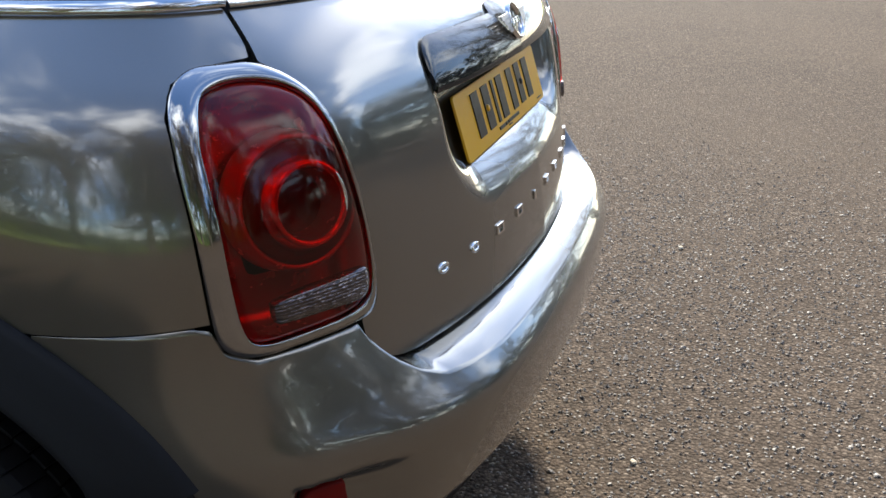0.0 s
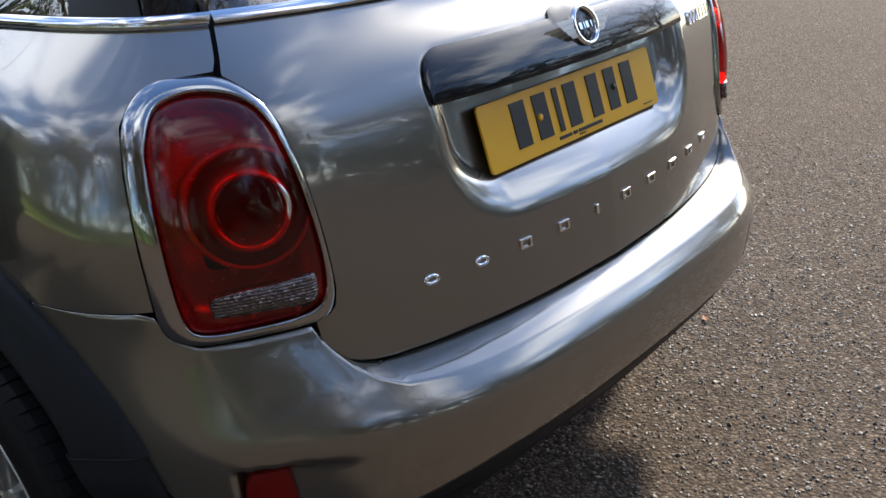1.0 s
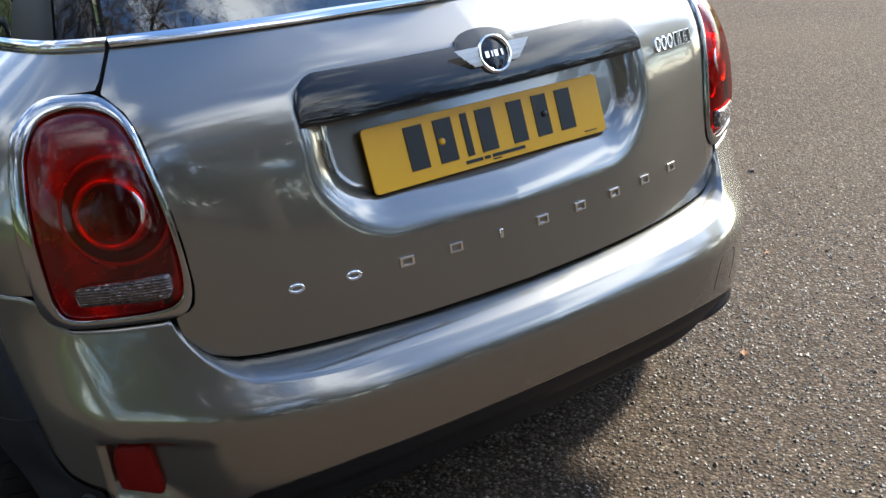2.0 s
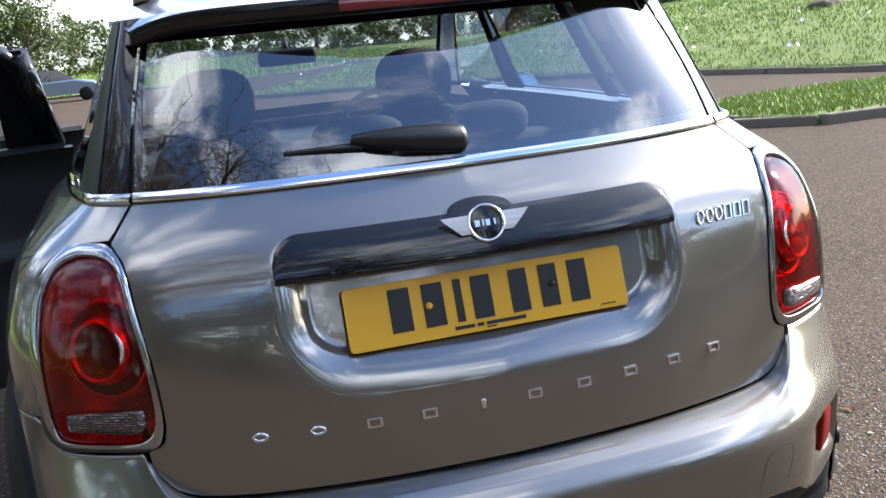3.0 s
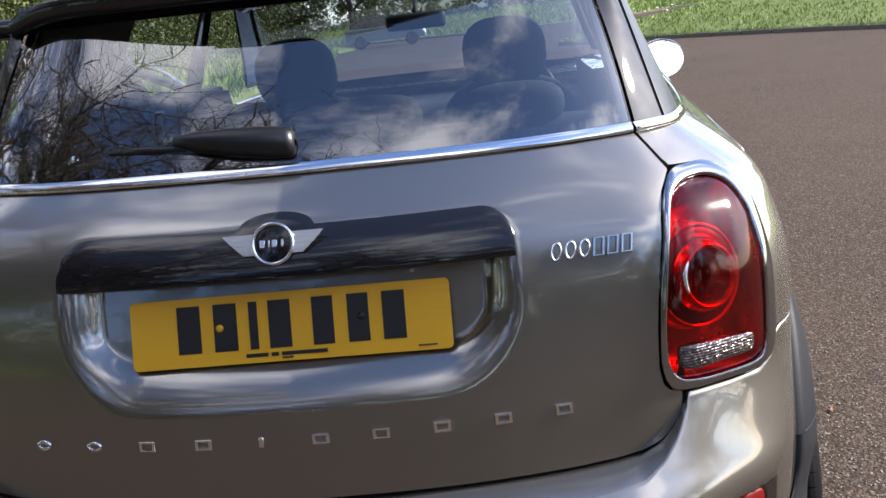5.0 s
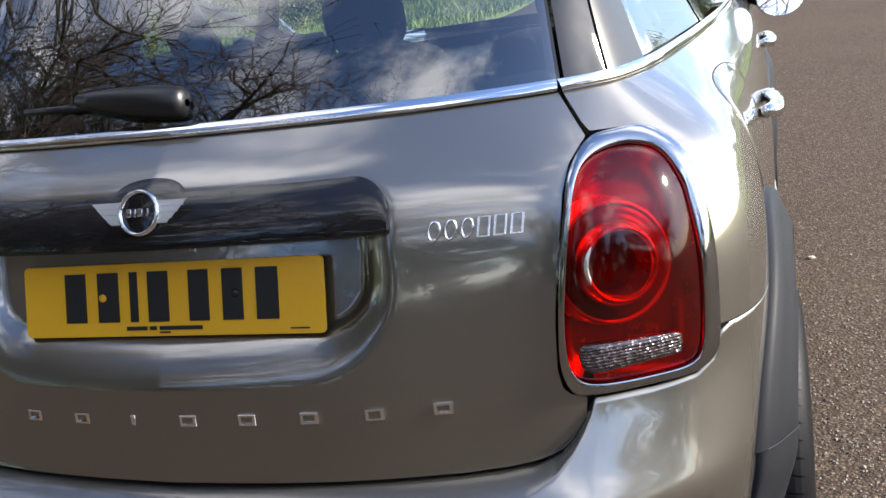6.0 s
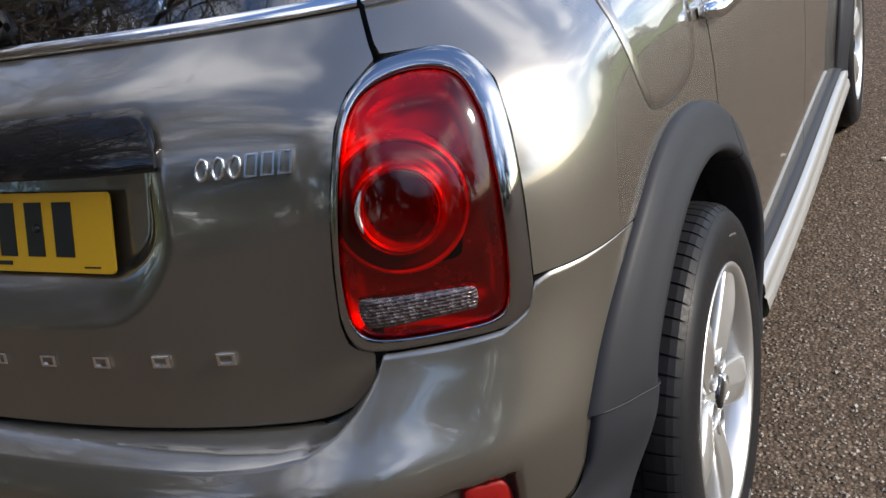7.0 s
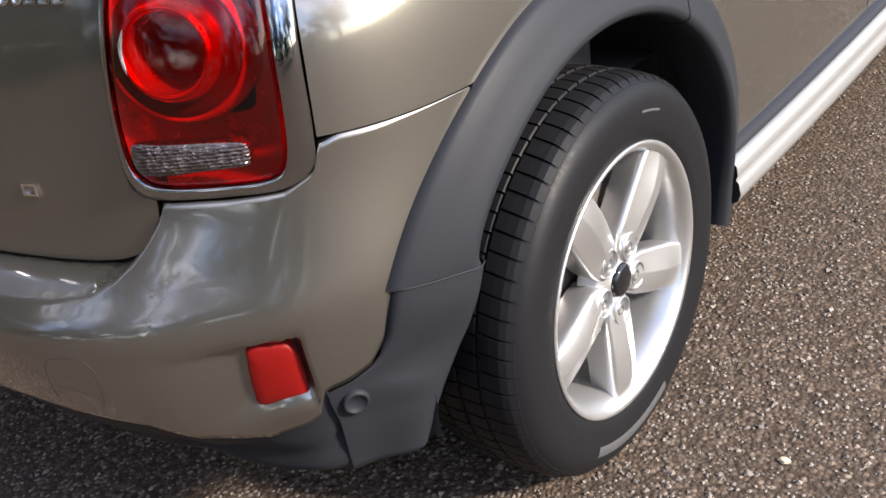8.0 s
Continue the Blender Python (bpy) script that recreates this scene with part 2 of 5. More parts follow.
# ---- body surfaces: a plan ring at each height, rear centre to nose centre ----
def spline(ts, ys, q):
    """Natural cubic spline through (ts, ys), at q, along the first axis."""
    ts, ys, q = np.asarray(ts, float), np.asarray(ys, float), np.asarray(q, float)
    n, h = len(ts), np.diff(ts)
    a, rhs = np.zeros((n, n)), np.zeros((n,) + ys.shape[1:])
    a[0, 0] = a[-1, -1] = 1.0
    for i in range(1, n - 1):
        a[i, i - 1:i + 2] = h[i - 1], 2 * (h[i - 1] + h[i]), h[i]
        rhs[i] = 6 * ((ys[i + 1] - ys[i]) / h[i] - (ys[i] - ys[i - 1]) / h[i - 1])
    m = np.linalg.solve(a, rhs.reshape(n, -1)).reshape(rhs.shape)
    i = np.clip(np.searchsorted(ts, q) - 1, 0, n - 2)
    pad = (...,) + (None,) * (ys.ndim - 1)
    dx, hi = (q - ts[i])[pad], h[i][pad]
    s0, s1 = m[i], m[i + 1]
    slope = (ys[i + 1] - ys[i]) / hi - hi * (2 * s0 + s1) / 6
    return ys[i] + slope * dx + s0 / 2 * dx ** 2 + (s1 - s0) / (6 * hi) * dx ** 3


class Loft:
    """A surface (u, z) -> (x, y, z), mirrored by a negative u."""

    def __init__(self, knots, levels):
        self.knots = np.array(knots, float)
        self.zs = np.array([z for z, _ in levels], float)
        self.net = np.array([ring for _, ring in levels], float)

    def at(self, u, z):
        u, z = np.broadcast_arrays(np.asarray(u, float), np.asarray(z, float))
        shape, uf, zf = u.shape, np.abs(u).ravel(), z.ravel()
        rows = spline(self.knots, np.swapaxes(self.net, 0, 1), uf)
        flat = self._across(rows, zf)
        out = np.column_stack((flat[:, 0] * np.where(u.ravel() < 0, -1, 1), flat[:, 1], zf))
        return out.reshape(shape + (3,))

    def _across(self, rows, zf):
        base = np.eye(len(self.zs))
        weight = spline(self.zs, base, np.clip(zf, self.zs[0], self.zs[-1]))
        return np.einsum("nk,nkc->nc", weight, rows)

    def u_of(self, value, z, axis=0, low=0.0, high=0.95):
        """The u at which x (axis 0) or y (axis 1) takes a value at the height z."""
        us = np.linspace(low, high, 1500)
        return float(np.interp(value, self.at(us, np.full_like(us, z))[:, axis], us))


KNOTS = (0, .3, .505, .63, .73, .83, .905, 1.04, 1.2, 1.65, 2.35, 3.3, 4.0, 4.45, 4.8, 5.15, 5.6)
# side and nose of the body, shared by both lofts: x at the doors, and how far the nose reaches
def side(xs, nose, rear, tuck=0.0):
    return list(rear) + [(xs - .012 - tuck, rear[-1][1] + .16), (xs + .006 - tuck * .6, .92 + .3 * max(0, rear[-1][1] - .32)), (xs + .026, 1.62), (xs + .034, 2.6), (xs + .022, 3.3), (xs - .04, 3.74), (.70, nose - .13), (.40, nose - .03), (0, nose)]

UPPER = Loft(KNOTS, [
    (.40, side(.860, 4.10, [(0, -.110), (.3, -.087), (.505, -.041), (.62, .000), (.70, .046), (.775, .100), (.815, .165), (.846, .29)])),
    (.64, side(.874, 4.13, [(0, -.102), (.3, -.079), (.505, -.033), (.62, .005), (.70, .050), (.776, .104), (.820, .168), (.856, .30)])),
    (.74, side(.876, 4.12, [(0, -.092), (.3, -.069), (.505, -.024), (.62, .013), (.70, .058), (.777, .110), (.822, .172), (.857, .30)])),
    (.84, side(.874, 4.07, [(0, -.078), (.3, -.055), (.505, -.012), (.62, .022), (.70, .066), (.778, .118), (.824, .180), (.858, .31)])),
    (.92, side(.868, 4.00, [(0, -.064), (.3, -.042), (.505, .000), (.62, .032), (.698, .078), (.775, .130), (.820, .192), (.852, .32)])),
    (.98, side(.857, 3.93, [(0, -.050), (.3, -.028), (.505, .014), (.618, .046), (.692, .096), (.765, .150), (.807, .212), (.838, .34)])),
    (1.04, side(.842, 3.80, [(0, -.022), (.3, .000), (.503, .043), (.61, .078), (.68, .130), (.746, .185), (.784, .250), (.813, .38)], .008)),
    (1.08, side(.822, 3.62, [(0, .015), (.3, .037), (.50, .082), (.605, .125), (.667, .175), (.716, .230), (.748, .300), (.775, .43)], .018)),
    (1.13, side(.778, 3.30, [(0, .085), (.3, .105), (.49, .150), (.59, .198), (.636, .235), (.668, .284), (.690, .358), (.711, .48)], .036)),
])
BUMPER = Loft(KNOTS, [
    (.30, side(.850, 4.06, [(0, -.085), (.3, -.075), (.505, -.050), (.61, -.005), (.69, .050), (.755, .105), (.795, .165), (.830, .28)])),
    (.40, side(.860, 4.10, [(0, -.143), (.3, -.132), (.505, -.101), (.62, -.049), (.70, .012), (.765, .068), (.805, .129), (.840, .25)])),
    (.48, side(.868, 4.12, [(0, -.170), (.3, -.158), (.505, -.122), (.62, -.068), (.70, -.006), (.766, .053), (.808, .115), (.845, .24)])),
    (.55, side(.872, 4.13, [(0, -.179), (.3, -.167), (.505, -.130), (.62, -.073), (.70, -.010), (.768, .050), (.812, .114), (.850, .24)])),
    (.59, side(.873, 4.13, [(0, -.173), (.3, -.161), (.505, -.124), (.62, -.067), (.70, -.005), (.769, .055), (.814, .119), (.852, .25)])),
    (.62, side(.874, 4.13, [(0, -.150), (.3, -.138), (.505, -.102), (.62, -.048), (.70, .010), (.770, .067), (.815, .128), (.853, .26)])),
    (.68, side(.875, 4.13, [(0, -.115), (.3, -.100), (.505, -.062), (.62, -.014), (.70, .037), (.774, .092), (.818, .152), (.855, .28)])),
    (.74, side(.876, 4.12, [(0, -.092), (.3, -.069), (.505, -.024), (.62, .013), (.70, .058), (.777, .110), (.822, .172), (.857, .30)])),
    (.80, side(.876, 4.10, [(0, -.084), (.3, -.061), (.505, -.017), (.62, .018), (.70, .062), (.778, .114), (.823, .176), (.858, .306)])),
])


def normal_of(loft, u, z, d=0.002):
    a = loft.at(u + d, z) - loft.at(u - d, z)
    b = loft.at(u, z + d) - loft.at(u, z - d)
    n = np.cross(a, b)
    return n / np.linalg.norm(n, axis=-1, keepdims=True)


def off(loft, u, z, proud):
    """Points that stand proud of a loft by so many metres."""
    u, z = np.broadcast_arrays(np.asarray(u, float), np.asarray(z, float))
    return loft.at(u, z) + normal_of(loft, u, z) * np.asarray(proud)[..., None]


# ---- the ground ----
def asphalt():
    n = Nodes("asphalt")
    c = n.coords()
    def cells(scale, jitter=1.0):
        v = n.node("TexVoronoi", Scale=scale, Randomness=jitter)
        n.link(c, v.inputs["Vector"])
        return v
    big, small = cells(104.0), cells(240.0)
    chip = n.ramp(big.outputs["Color"], ((0.0, (0.031, 0.024, 0.018)), (0.45, (0.066, 0.048, 0.037)), (0.72, (0.116, 0.087, 0.066)), (0.86, (0.168, 0.130, 0.099)), (1.0, (0.295, 0.238, 0.189))))
    grit = n.ramp(small.outputs["Color"], ((0.0, (0.021, 0.016, 0.013)), (0.6, (0.070, 0.052, 0.039)), (1.0, (0.216, 0.167, 0.125))))
    show = n.ramp(n.noise(26.0, 3.0), ((0.30, (0,) * 3), (0.50, (1,) * 3)))
    stone = n.mix(show, grit, chip)
    rim = n.ramp(big.outputs["Distance"], ((0.35, (0,) * 3), (0.8, (0.75,) * 3)))
    base = n.mix(rim, stone, (0.025, 0.020, 0.016))
    worn = n.ramp(n.noise(0.45, 5.0), ((0.3, (0.0,) * 3), (0.8, (0.40,) * 3)))
    dirt = n.ramp(n.noise(5.0, 6.0, 0.7), ((0.58, (0,) * 3), (0.78, (0.5,) * 3)))
    base = n.mix(dirt, n.mix(worn, base, (0.104, 0.077, 0.055)), (0.076, 0.050, 0.030))
    dome = n.ramp(big.outputs["Distance"], ((0.0, (1,) * 3), (0.85, (0,) * 3)))
    n.bsdf.inputs["Specular IOR Level"].default_value = 0.06
    n.set(Base_Color=base, Roughness=0.95,
          Normal=n.bump(small.outputs["Distance"], 0.4, 0.002, n.bump(dome, 0.7, 0.0045)))
    return n.mat


ASPHALT = asphalt()
bm = bmesh.new()
bmesh.ops.create_grid(bm, x_segments=40, y_segments=40, size=300)
ground = tagged(part("ground", bm, ASPHALT, None), "coarse grey chip asphalt car park and road", "ground", kind="structure")

# ---- the car: one thing ----
car = thing("car", "parked metallic grey compact hatchback with its passenger door open", "car")

# tailgate: rows from its lower edge to the chrome strip, with a recess for the plate
EDGE_Z = (.644, .646, .651, .657, .664, .674, .690, .706, .728, .733, .740, .750, .777, .840, .937, 1.010, 1.047, 1.066, 1.073, 1.090, 1.128)
EDGE_U = (.440, .500, .543, .565, .582, .594, .609, .619, .622, .622, .5995, .5885, .5825, .5845, .5945, .6110, .6270, .6470, .6565, .643, .616)


def recess(x, z):
    """0 outside the plate recess, 1 on its floor."""
    low, high, half = .790, 1.066, .372
    radius = np.where(z < .93, .135, .055)
    cx, cz = np.abs(x) - (half - radius), np.where(z < .93, low + radius - z, z - (high - radius))
    inside = radius - np.hypot(np.maximum(cx, 0), np.maximum(cz, 0)) - np.minimum(np.maximum(cx, cz), 0)
    inside = np.where((cx < 0) & (cz < 0), radius - np.maximum(cx, cz), inside)
    bottom = step(.90 - z, 0, .06)
    return np.clip((inside + .004) / (.060 + .012 * bottom), 0, 1) ** 1.7


def tailgate_surface(u, z):
    p = UPPER.at(u, z)
    r = recess(p[..., 0], p[..., 2])
    floor = .016 + (p[..., 2] - .956) * .29
    p[..., 1] = p[..., 1] * (1 - r) + np.maximum(floor, p[..., 1]) * r
    return p


zz = np.concatenate([np.linspace(.644, .74, 40), np.linspace(.744, 1.04, 68), np.linspace(1.043, 1.128, 36)])
half = np.interp(zz, EDGE_Z, EDGE_U)
uu = np.linspace(-1, 1, 221)[None, :] * half[:, None]
tailgate = part("tailgate", sheet(tailgate_surface(uu, zz[:, None] + 0 * uu), .014), PAINT, car)

# gloss black strip over the plate, with a hump behind the badge
gx = np.linspace(-.368, .368, 121)
top = 1.0635 - .052 * (1 - np.sqrt(1 - np.clip((np.abs(gx) - .316) / .053, 0, 1) ** 2)) + .020 * np.sqrt(np.clip(1 - (gx / .060) ** 2, 0, 1))
low = .988 + .003 * np.cos(gx * 4)
rows = np.linspace(0, 1, 15)
gz = low[None, :] + (top - low)[None, :] * rows[:, None]
gp = UPPER.at(np.broadcast_to(gx, gz.shape), gz)
gp[..., 1] -= .0045 + .0035 * np.sin(np.pi * np.clip(rows, .0, 1))[:, None] ** .5
part("garnish", sheet(gp, .020), GLOSS_BLACK, tailgate, "gloss black strip above the plate")

# number plate, characters as plain bars
bm = bmesh.new()
tilt = math.degrees(math.atan(.29))
rim = [(sx * (.252 + .008 * math.cos(a)), sz * (.0475 + .008 * math.sin(a))) for sx, sz, order in ((1, 1, 1), (-1, 1, -1), (-1, -1, 1), (1, -1, -1)) for a in [math.pi / 2 * k / 5 for k in range(6)][::order]]
v = grid(bm, [[(x, y, z) for x, z in rim] for y in (.002, -.0015)] + [[(x * .9985, -.0022, z * .993) for x, z in rim]], closed=True)
bm.faces.new(v[-1])
bmesh.ops.transform(bm, matrix=pose(0, -.016, .9045, -tilt), verts=bm.verts)
part("number_plate", bm, YELLOW, tailgate, "yellow reflective plate with black bars")
MARKS = [(cx - w, cx + w, -.0335, .0425) for cx, w in ((-.163, .019), (-.103, .019), (-.057, .007), (-.014, .018), (.056, .017), (.113, .017), (.170, .018))]
for x0, x1, z0, z1 in MARKS + [(-.072, -.036, -.0462, -.0402), (-.031, -.019, -.0462, -.0402), (-.014, .060, -.0462, -.0402), (-.014, .004, -.0510, -.0485), (.205, .235, -.0480, -.0460)]:
    bm = bmesh.new()
    block(bm, x0, x1, -.0042, -.0022, z0, z1, .0004, 1)
    bmesh.ops.transform(bm, matrix=pose(0, -.016, .9045, -tilt), verts=bm.verts)
    part("plate_mark", bm, INK, tailgate)

for x, z, mat in ((-.112, .004, YELLOW), (.118, .006, INK)):
    bm = bmesh.new()
    spin(bm, ((.0065, -.002), (.0060, -.0062), (.0040, -.0078), (.0001, -.0080)), (x, 0, z), (0, 1, 0), 20)
    bmesh.ops.transform(bm, matrix=pose(0, -.016, .9045, -tilt), verts=bm.verts)
    part("plate_screw", bm, mat, tailgate)

# badge: a ring with two wings
bm = bmesh.new()
spin(bm, ((.0285, -.006), (.0300, -.013), (.0330, -.013), (.0345, -.006)), (0, 0, 0), (0, 1, 0), 40)
bmesh.ops.transform(bm, matrix=pose(0, -.028, 1.041, -22), verts=bm.verts)
part("badge", bm, CHROME, tailgate, "chrome badge ring")
for s in (-1, 1):
    bm = bmesh.new()
    rows = []
    for k, (a, b, h0, h1) in enumerate(((.080, .073, .0165, .0085), (.072, .064, .0075, -.0005), (.063, .055, -.0015, -.0090), (.054, .047, -.0100, -.0160))):
        for reach, y, h in ((a, -.006, h0 + .0004), (a, -.011, h0), (b, -.0095, h1), (b, -.006, h1 - .0004)):
            rows.append([(s * .029, y, h), (s * reach, y, h)])
    grid(bm, rows if s < 0 else [r[::-1] for r in rows])
    for f in bm.faces:
        f.smooth = False
    bmesh.ops.transform(bm, matrix=pose(0, -.028, 1.041, -22), verts=bm.verts)
    part("badge_wing", bm, WING, tailgate)
bm = bmesh.new()
spin(bm, ((.0001, -.009), (.0150, -.0085), (.0290, -.006)), (0, 0, 0), (0, 1, 0), 40)
bmesh.ops.transform(bm, matrix=pose(0, -.028, 1.041, -22), verts=bm.verts)
part("badge_disc", bm, GLOSS_BLACK, tailgate)
bm = bmesh.new()
for q, w in ((-.0165, .0042), (-.0060, .0016), (.0025, .0042), (.0150, .0020)):
    block(bm, q - w, q + w, -.0115, -.0085, -.0058, .0058, .0006, 1)
bmesh.ops.transform(bm, matrix=pose(0, -.028, 1.041, -22), verts=bm.verts)
part("badge_bar", bm, LETTER, tailgate)

# chrome letters of the names as plain shapes
def letter_shape(kind, w, h, d):
    bm = bmesh.new()
    bar = w * .18
    if kind == "ring":
        a = [(w / 2 * math.cos(t), h / 2 * math.sin(t)) for t in np.linspace(0, 2 * math.pi, 25)[:-1]]
        b = [((w / 2 - bar) * math.cos(t), (h / 2 - bar) * math.sin(t)) for t in np.linspace(0, 2 * math.pi, 25)[:-1]]
        rows = [[(x, 0, z) for x, z in a], [(x, -d, z) for x, z in a], [(x, -d, z) for x, z in b], [(x, 0, z) for x, z in b]]
        grid(bm, rows, closed=True)
    elif kind == "frame":
        a = [(sx * w / 2, sz * h / 2) for sx, sz in ((1, 1), (-1, 1), (-1, -1), (1, -1))]
        b = [(sx * (w / 2 - bar), sz * (h / 2 - bar * .62)) for sx, sz in ((1, 1), (-1, 1), (-1, -1), (1, -1))]
        grid(bm, [[(x, 0, z) for x, z in a], [(x, -d * .8, z) for x, z in a], [(x * .97, -d, z * .96) for x, z in a], [(x, -d, z) for x, z in b], [(x, 0, z) for x, z in b]], closed=True)
        for f in bm.faces:
            f.smooth = False
    else:
        block(bm, -w / 2, w / 2, -d, 0, -h / 2, h / 2, .0008, 1)
    return bm


def set_on_tailgate(x, z, lean=0.0):
    """A pose on the tailgate's skin, facing out."""
    u = UPPER.u_of(x, z) if x >= 0 else -UPPER.u_of(-x, z)
    p, n = UPPER.at(u, z), normal_of(UPPER, np.array(u), np.array(z))
    n = n if n[1] < 0 else -n
    out = Vector(n)
    right = Vector((-out.y, out.x, 0)).normalized()
    up = right.cross(-out).normalized() * -1
    up = up if up.z > 0 else -up
    m = Matrix((right, -out, up)).transposed().to_4x4()
    return Matrix.Translation(p) @ m @ Matrix(((1, 0, lean, 0), (0, 1, 0, 0), (0, 0, 1, 0), (0, 0, 0, 1)))


for i, kind in enumerate(("ring", "ring", "frame", "frame", "bar", "frame", "frame", "frame", "frame", "frame")):
    bm = letter_shape(kind, .027 if kind != "bar" else .008, .0165, .0035)
    bmesh.ops.transform(bm, matrix=set_on_tailgate(-.430 + i * .0947, .741), verts=bm.verts)
    part("name_letter", bm, LETTER, tailgate)
for i in range(6):
    bm = letter_shape("ring" if i < 3 else "frame", .0185, .029, .004)
    bmesh.ops.transform(bm, matrix=set_on_tailgate(.430 + i * .0222, .983, .18), verts=bm.verts)
    part("trim_letter", bm, LETTER, tailgate)

# chrome strip under the rear window
su = np.linspace(-.612, .612, 121)
prof = ((1.1300, -.002), (1.1310, .006), (1.1360, .0085), (1.1425, .0075), (1.1470, .001))


def strip_points(us, lift=0.0):
    rows = []
    for z, proud in prof:
        p = UPPER.at(us, np.full_like(us, 1.128))
        n = normal_of(UPPER, us, np.full_like(us, 1.10))
        p = p + n * (proud * np.where((n[:, 1] < 0) | (n[:, 0] * us > 0), 1, -1))[:, None]
        p[:, 2] = z + lift
        p[:, 1] += (z - 1.128) * .55
        rows.append(p)
    return np.array(rows)


part("chrome_strip", sheet(strip_points(su)), CHROME, tailgate)

# ---- tail lights ----
BEZEL = ((.633, .7345), (.726, .732), (.800, .735), (.838, .753), (.846, .790), (.846, .873), (.844, .970), (.834, 1.028), (.808, 1.058), (.767, 1.072),
         (.710, 1.0735), (.661, 1.070), (.631, 1.046), (.614, 1.008), (.598, .937), (.588, .840), (.587, .777), (.602, .742))
LENS = ((.741, 1.053), (.786, 1.039), (.808, 1.000), (.813, .964), (.8155, .900), (.8155, .831), (.810, .772), (.790, .751), (.728, .747), (.652, .750),
        (.616, .759), (.600, .783), (.597, .834), (.604, .903), (.614, .967), (.628, 1.012), (.648, 1.040), (.686, 1.053))


def tail_light(s):
    """s: 1 for the driver's side, -1 for the other."""
    lamp = part("tail_light", bezel_mesh(s), BEZEL_CHROME, car, "red oval tail light in a chrome surround")
    inner = smooth_loop(LENS, 96)
    mid = inner.mean(axis=0)
    rings = []
    for k, t in enumerate(np.linspace(1.0, 0.0, 22)[:-1]):
        loop = mid + (inner - mid) * t
        bulge = .021 * (1 - t ** 3) + .003 * (t < 1)
        rings.append(off(UPPER, s * loop[:, 0], loop[:, 1], (bulge + 0 * loop[:, 0])))
    bm = bmesh.new()
    v = grid(bm, rings, closed=True)
    bm.faces.new(v[-1])
    part("lens", bm, RED_LENS, lamp, "red glass lens")
    # housing behind the lens
    rings = []
    for t, deep in ((1.0, -.002), (.975, -.030), (.93, -.048), (.80, -.055), (.54, -.058)):
        loop = mid + (inner - mid) * t
        rings.append(off(UPPER, s * loop[:, 0], loop[:, 1], (deep + 0 * loop[:, 0])))
    bm = bmesh.new()
    grid(bm, rings, closed=True)
    part("housing", bm, LAMP_BODY, lamp)
    # round bowl with a bright rim
    centre, n = UPPER.at(s * .686, .909), normal_of(UPPER, np.array(s * .686), np.array(.909))
    centre = centre + n * .021
    bm = bmesh.new()
    spin(bm, ((.060, -.026), (.055, -.012), (.0515, -.006), (.0480, -.006), (.0455, -.012)), centre, n, 56)
    part("light_ring", bm, SILVER, lamp, "bright ring")
    bm = bmesh.new()
    spin(bm, ((.0455, -.012), (.0435, -.035), (.040, -.052)), centre, n, 56)
    part("bowl_wall", bm, LAMP_BODY, lamp)
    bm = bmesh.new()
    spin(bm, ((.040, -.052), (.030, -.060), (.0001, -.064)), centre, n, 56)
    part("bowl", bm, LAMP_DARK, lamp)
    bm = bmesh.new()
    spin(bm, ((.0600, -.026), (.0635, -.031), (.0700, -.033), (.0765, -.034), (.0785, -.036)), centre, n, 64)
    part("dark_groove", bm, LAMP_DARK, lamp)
    bm = bmesh.new()
    spin(bm, ((.0785, -.037), (.081, -.034), (.085, -.035), (.092, -.075)), centre, n, 64)
    part("outer_ring", bm, LAMP_BODY, lamp)
    # clear reversing lamp
    box = smooth_loop(((.628, .8105), (.700, .809), (.762, .8045), (.7705, .795), (.7685, .780), (.760, .7735), (.700, .7715), (.636, .7705), (.6185, .780), (.616, .803)), 60)
    c = box.mean(axis=0)
    rings = [off(UPPER, s * (c + (box - c) * t)[:, 0], (c + (box - c) * t)[:, 1], (h + 0 * box[:, 0])) for t, h in ((1.03, .006), (1.0, .0170), (.9, .0195), (.5, .0215), (.05, .0220))]
    bm = bmesh.new()
    v = grid(bm, rings, closed=True)
    bm.faces.new(v[-1])
    part("reversing_lamp", bm, REVERSE, lamp, "clear ribbed reversing lamp")



def bezel_mesh(s):
    outer, inner = smooth_loop(BEZEL, 120), smooth_loop(LENS, 120)
    # match the two loops by angle about their middle
    def turn(loop):
        c = np.array((.715, .905))
        a = np.unwrap(np.arctan2(loop[:, 1] - c[1], loop[:, 0] - c[0]))
        if a[-1] < a[0]:
            loop, a = loop[::-1], a[::-1]
        q = np.linspace(0, 2 * math.pi, 120, endpoint=False)
        a3, l3 = np.concatenate([a - 2 * math.pi, a, a + 2 * math.pi]), np.concatenate([loop] * 3)
        return np.column_stack([np.interp(q, a3, l3[:, k]) for k in (0, 1)])
    outer, inner = turn(outer), turn(inner)
    rings = []
    for t, h in ((0, -.012), (0, .0012), (.03, .0036), (.10, .0050), (.50, .0068), (.90, .0080), (.97, .0066), (1.0, .0010)):
        loop = outer + (inner - outer) * t
        rings.append(off(UPPER, s * loop[:, 0], loop[:, 1], (h + 0 * loop[:, 0])))
    bm = bmesh.new()
    grid(bm, rings, closed=True)
    return bm


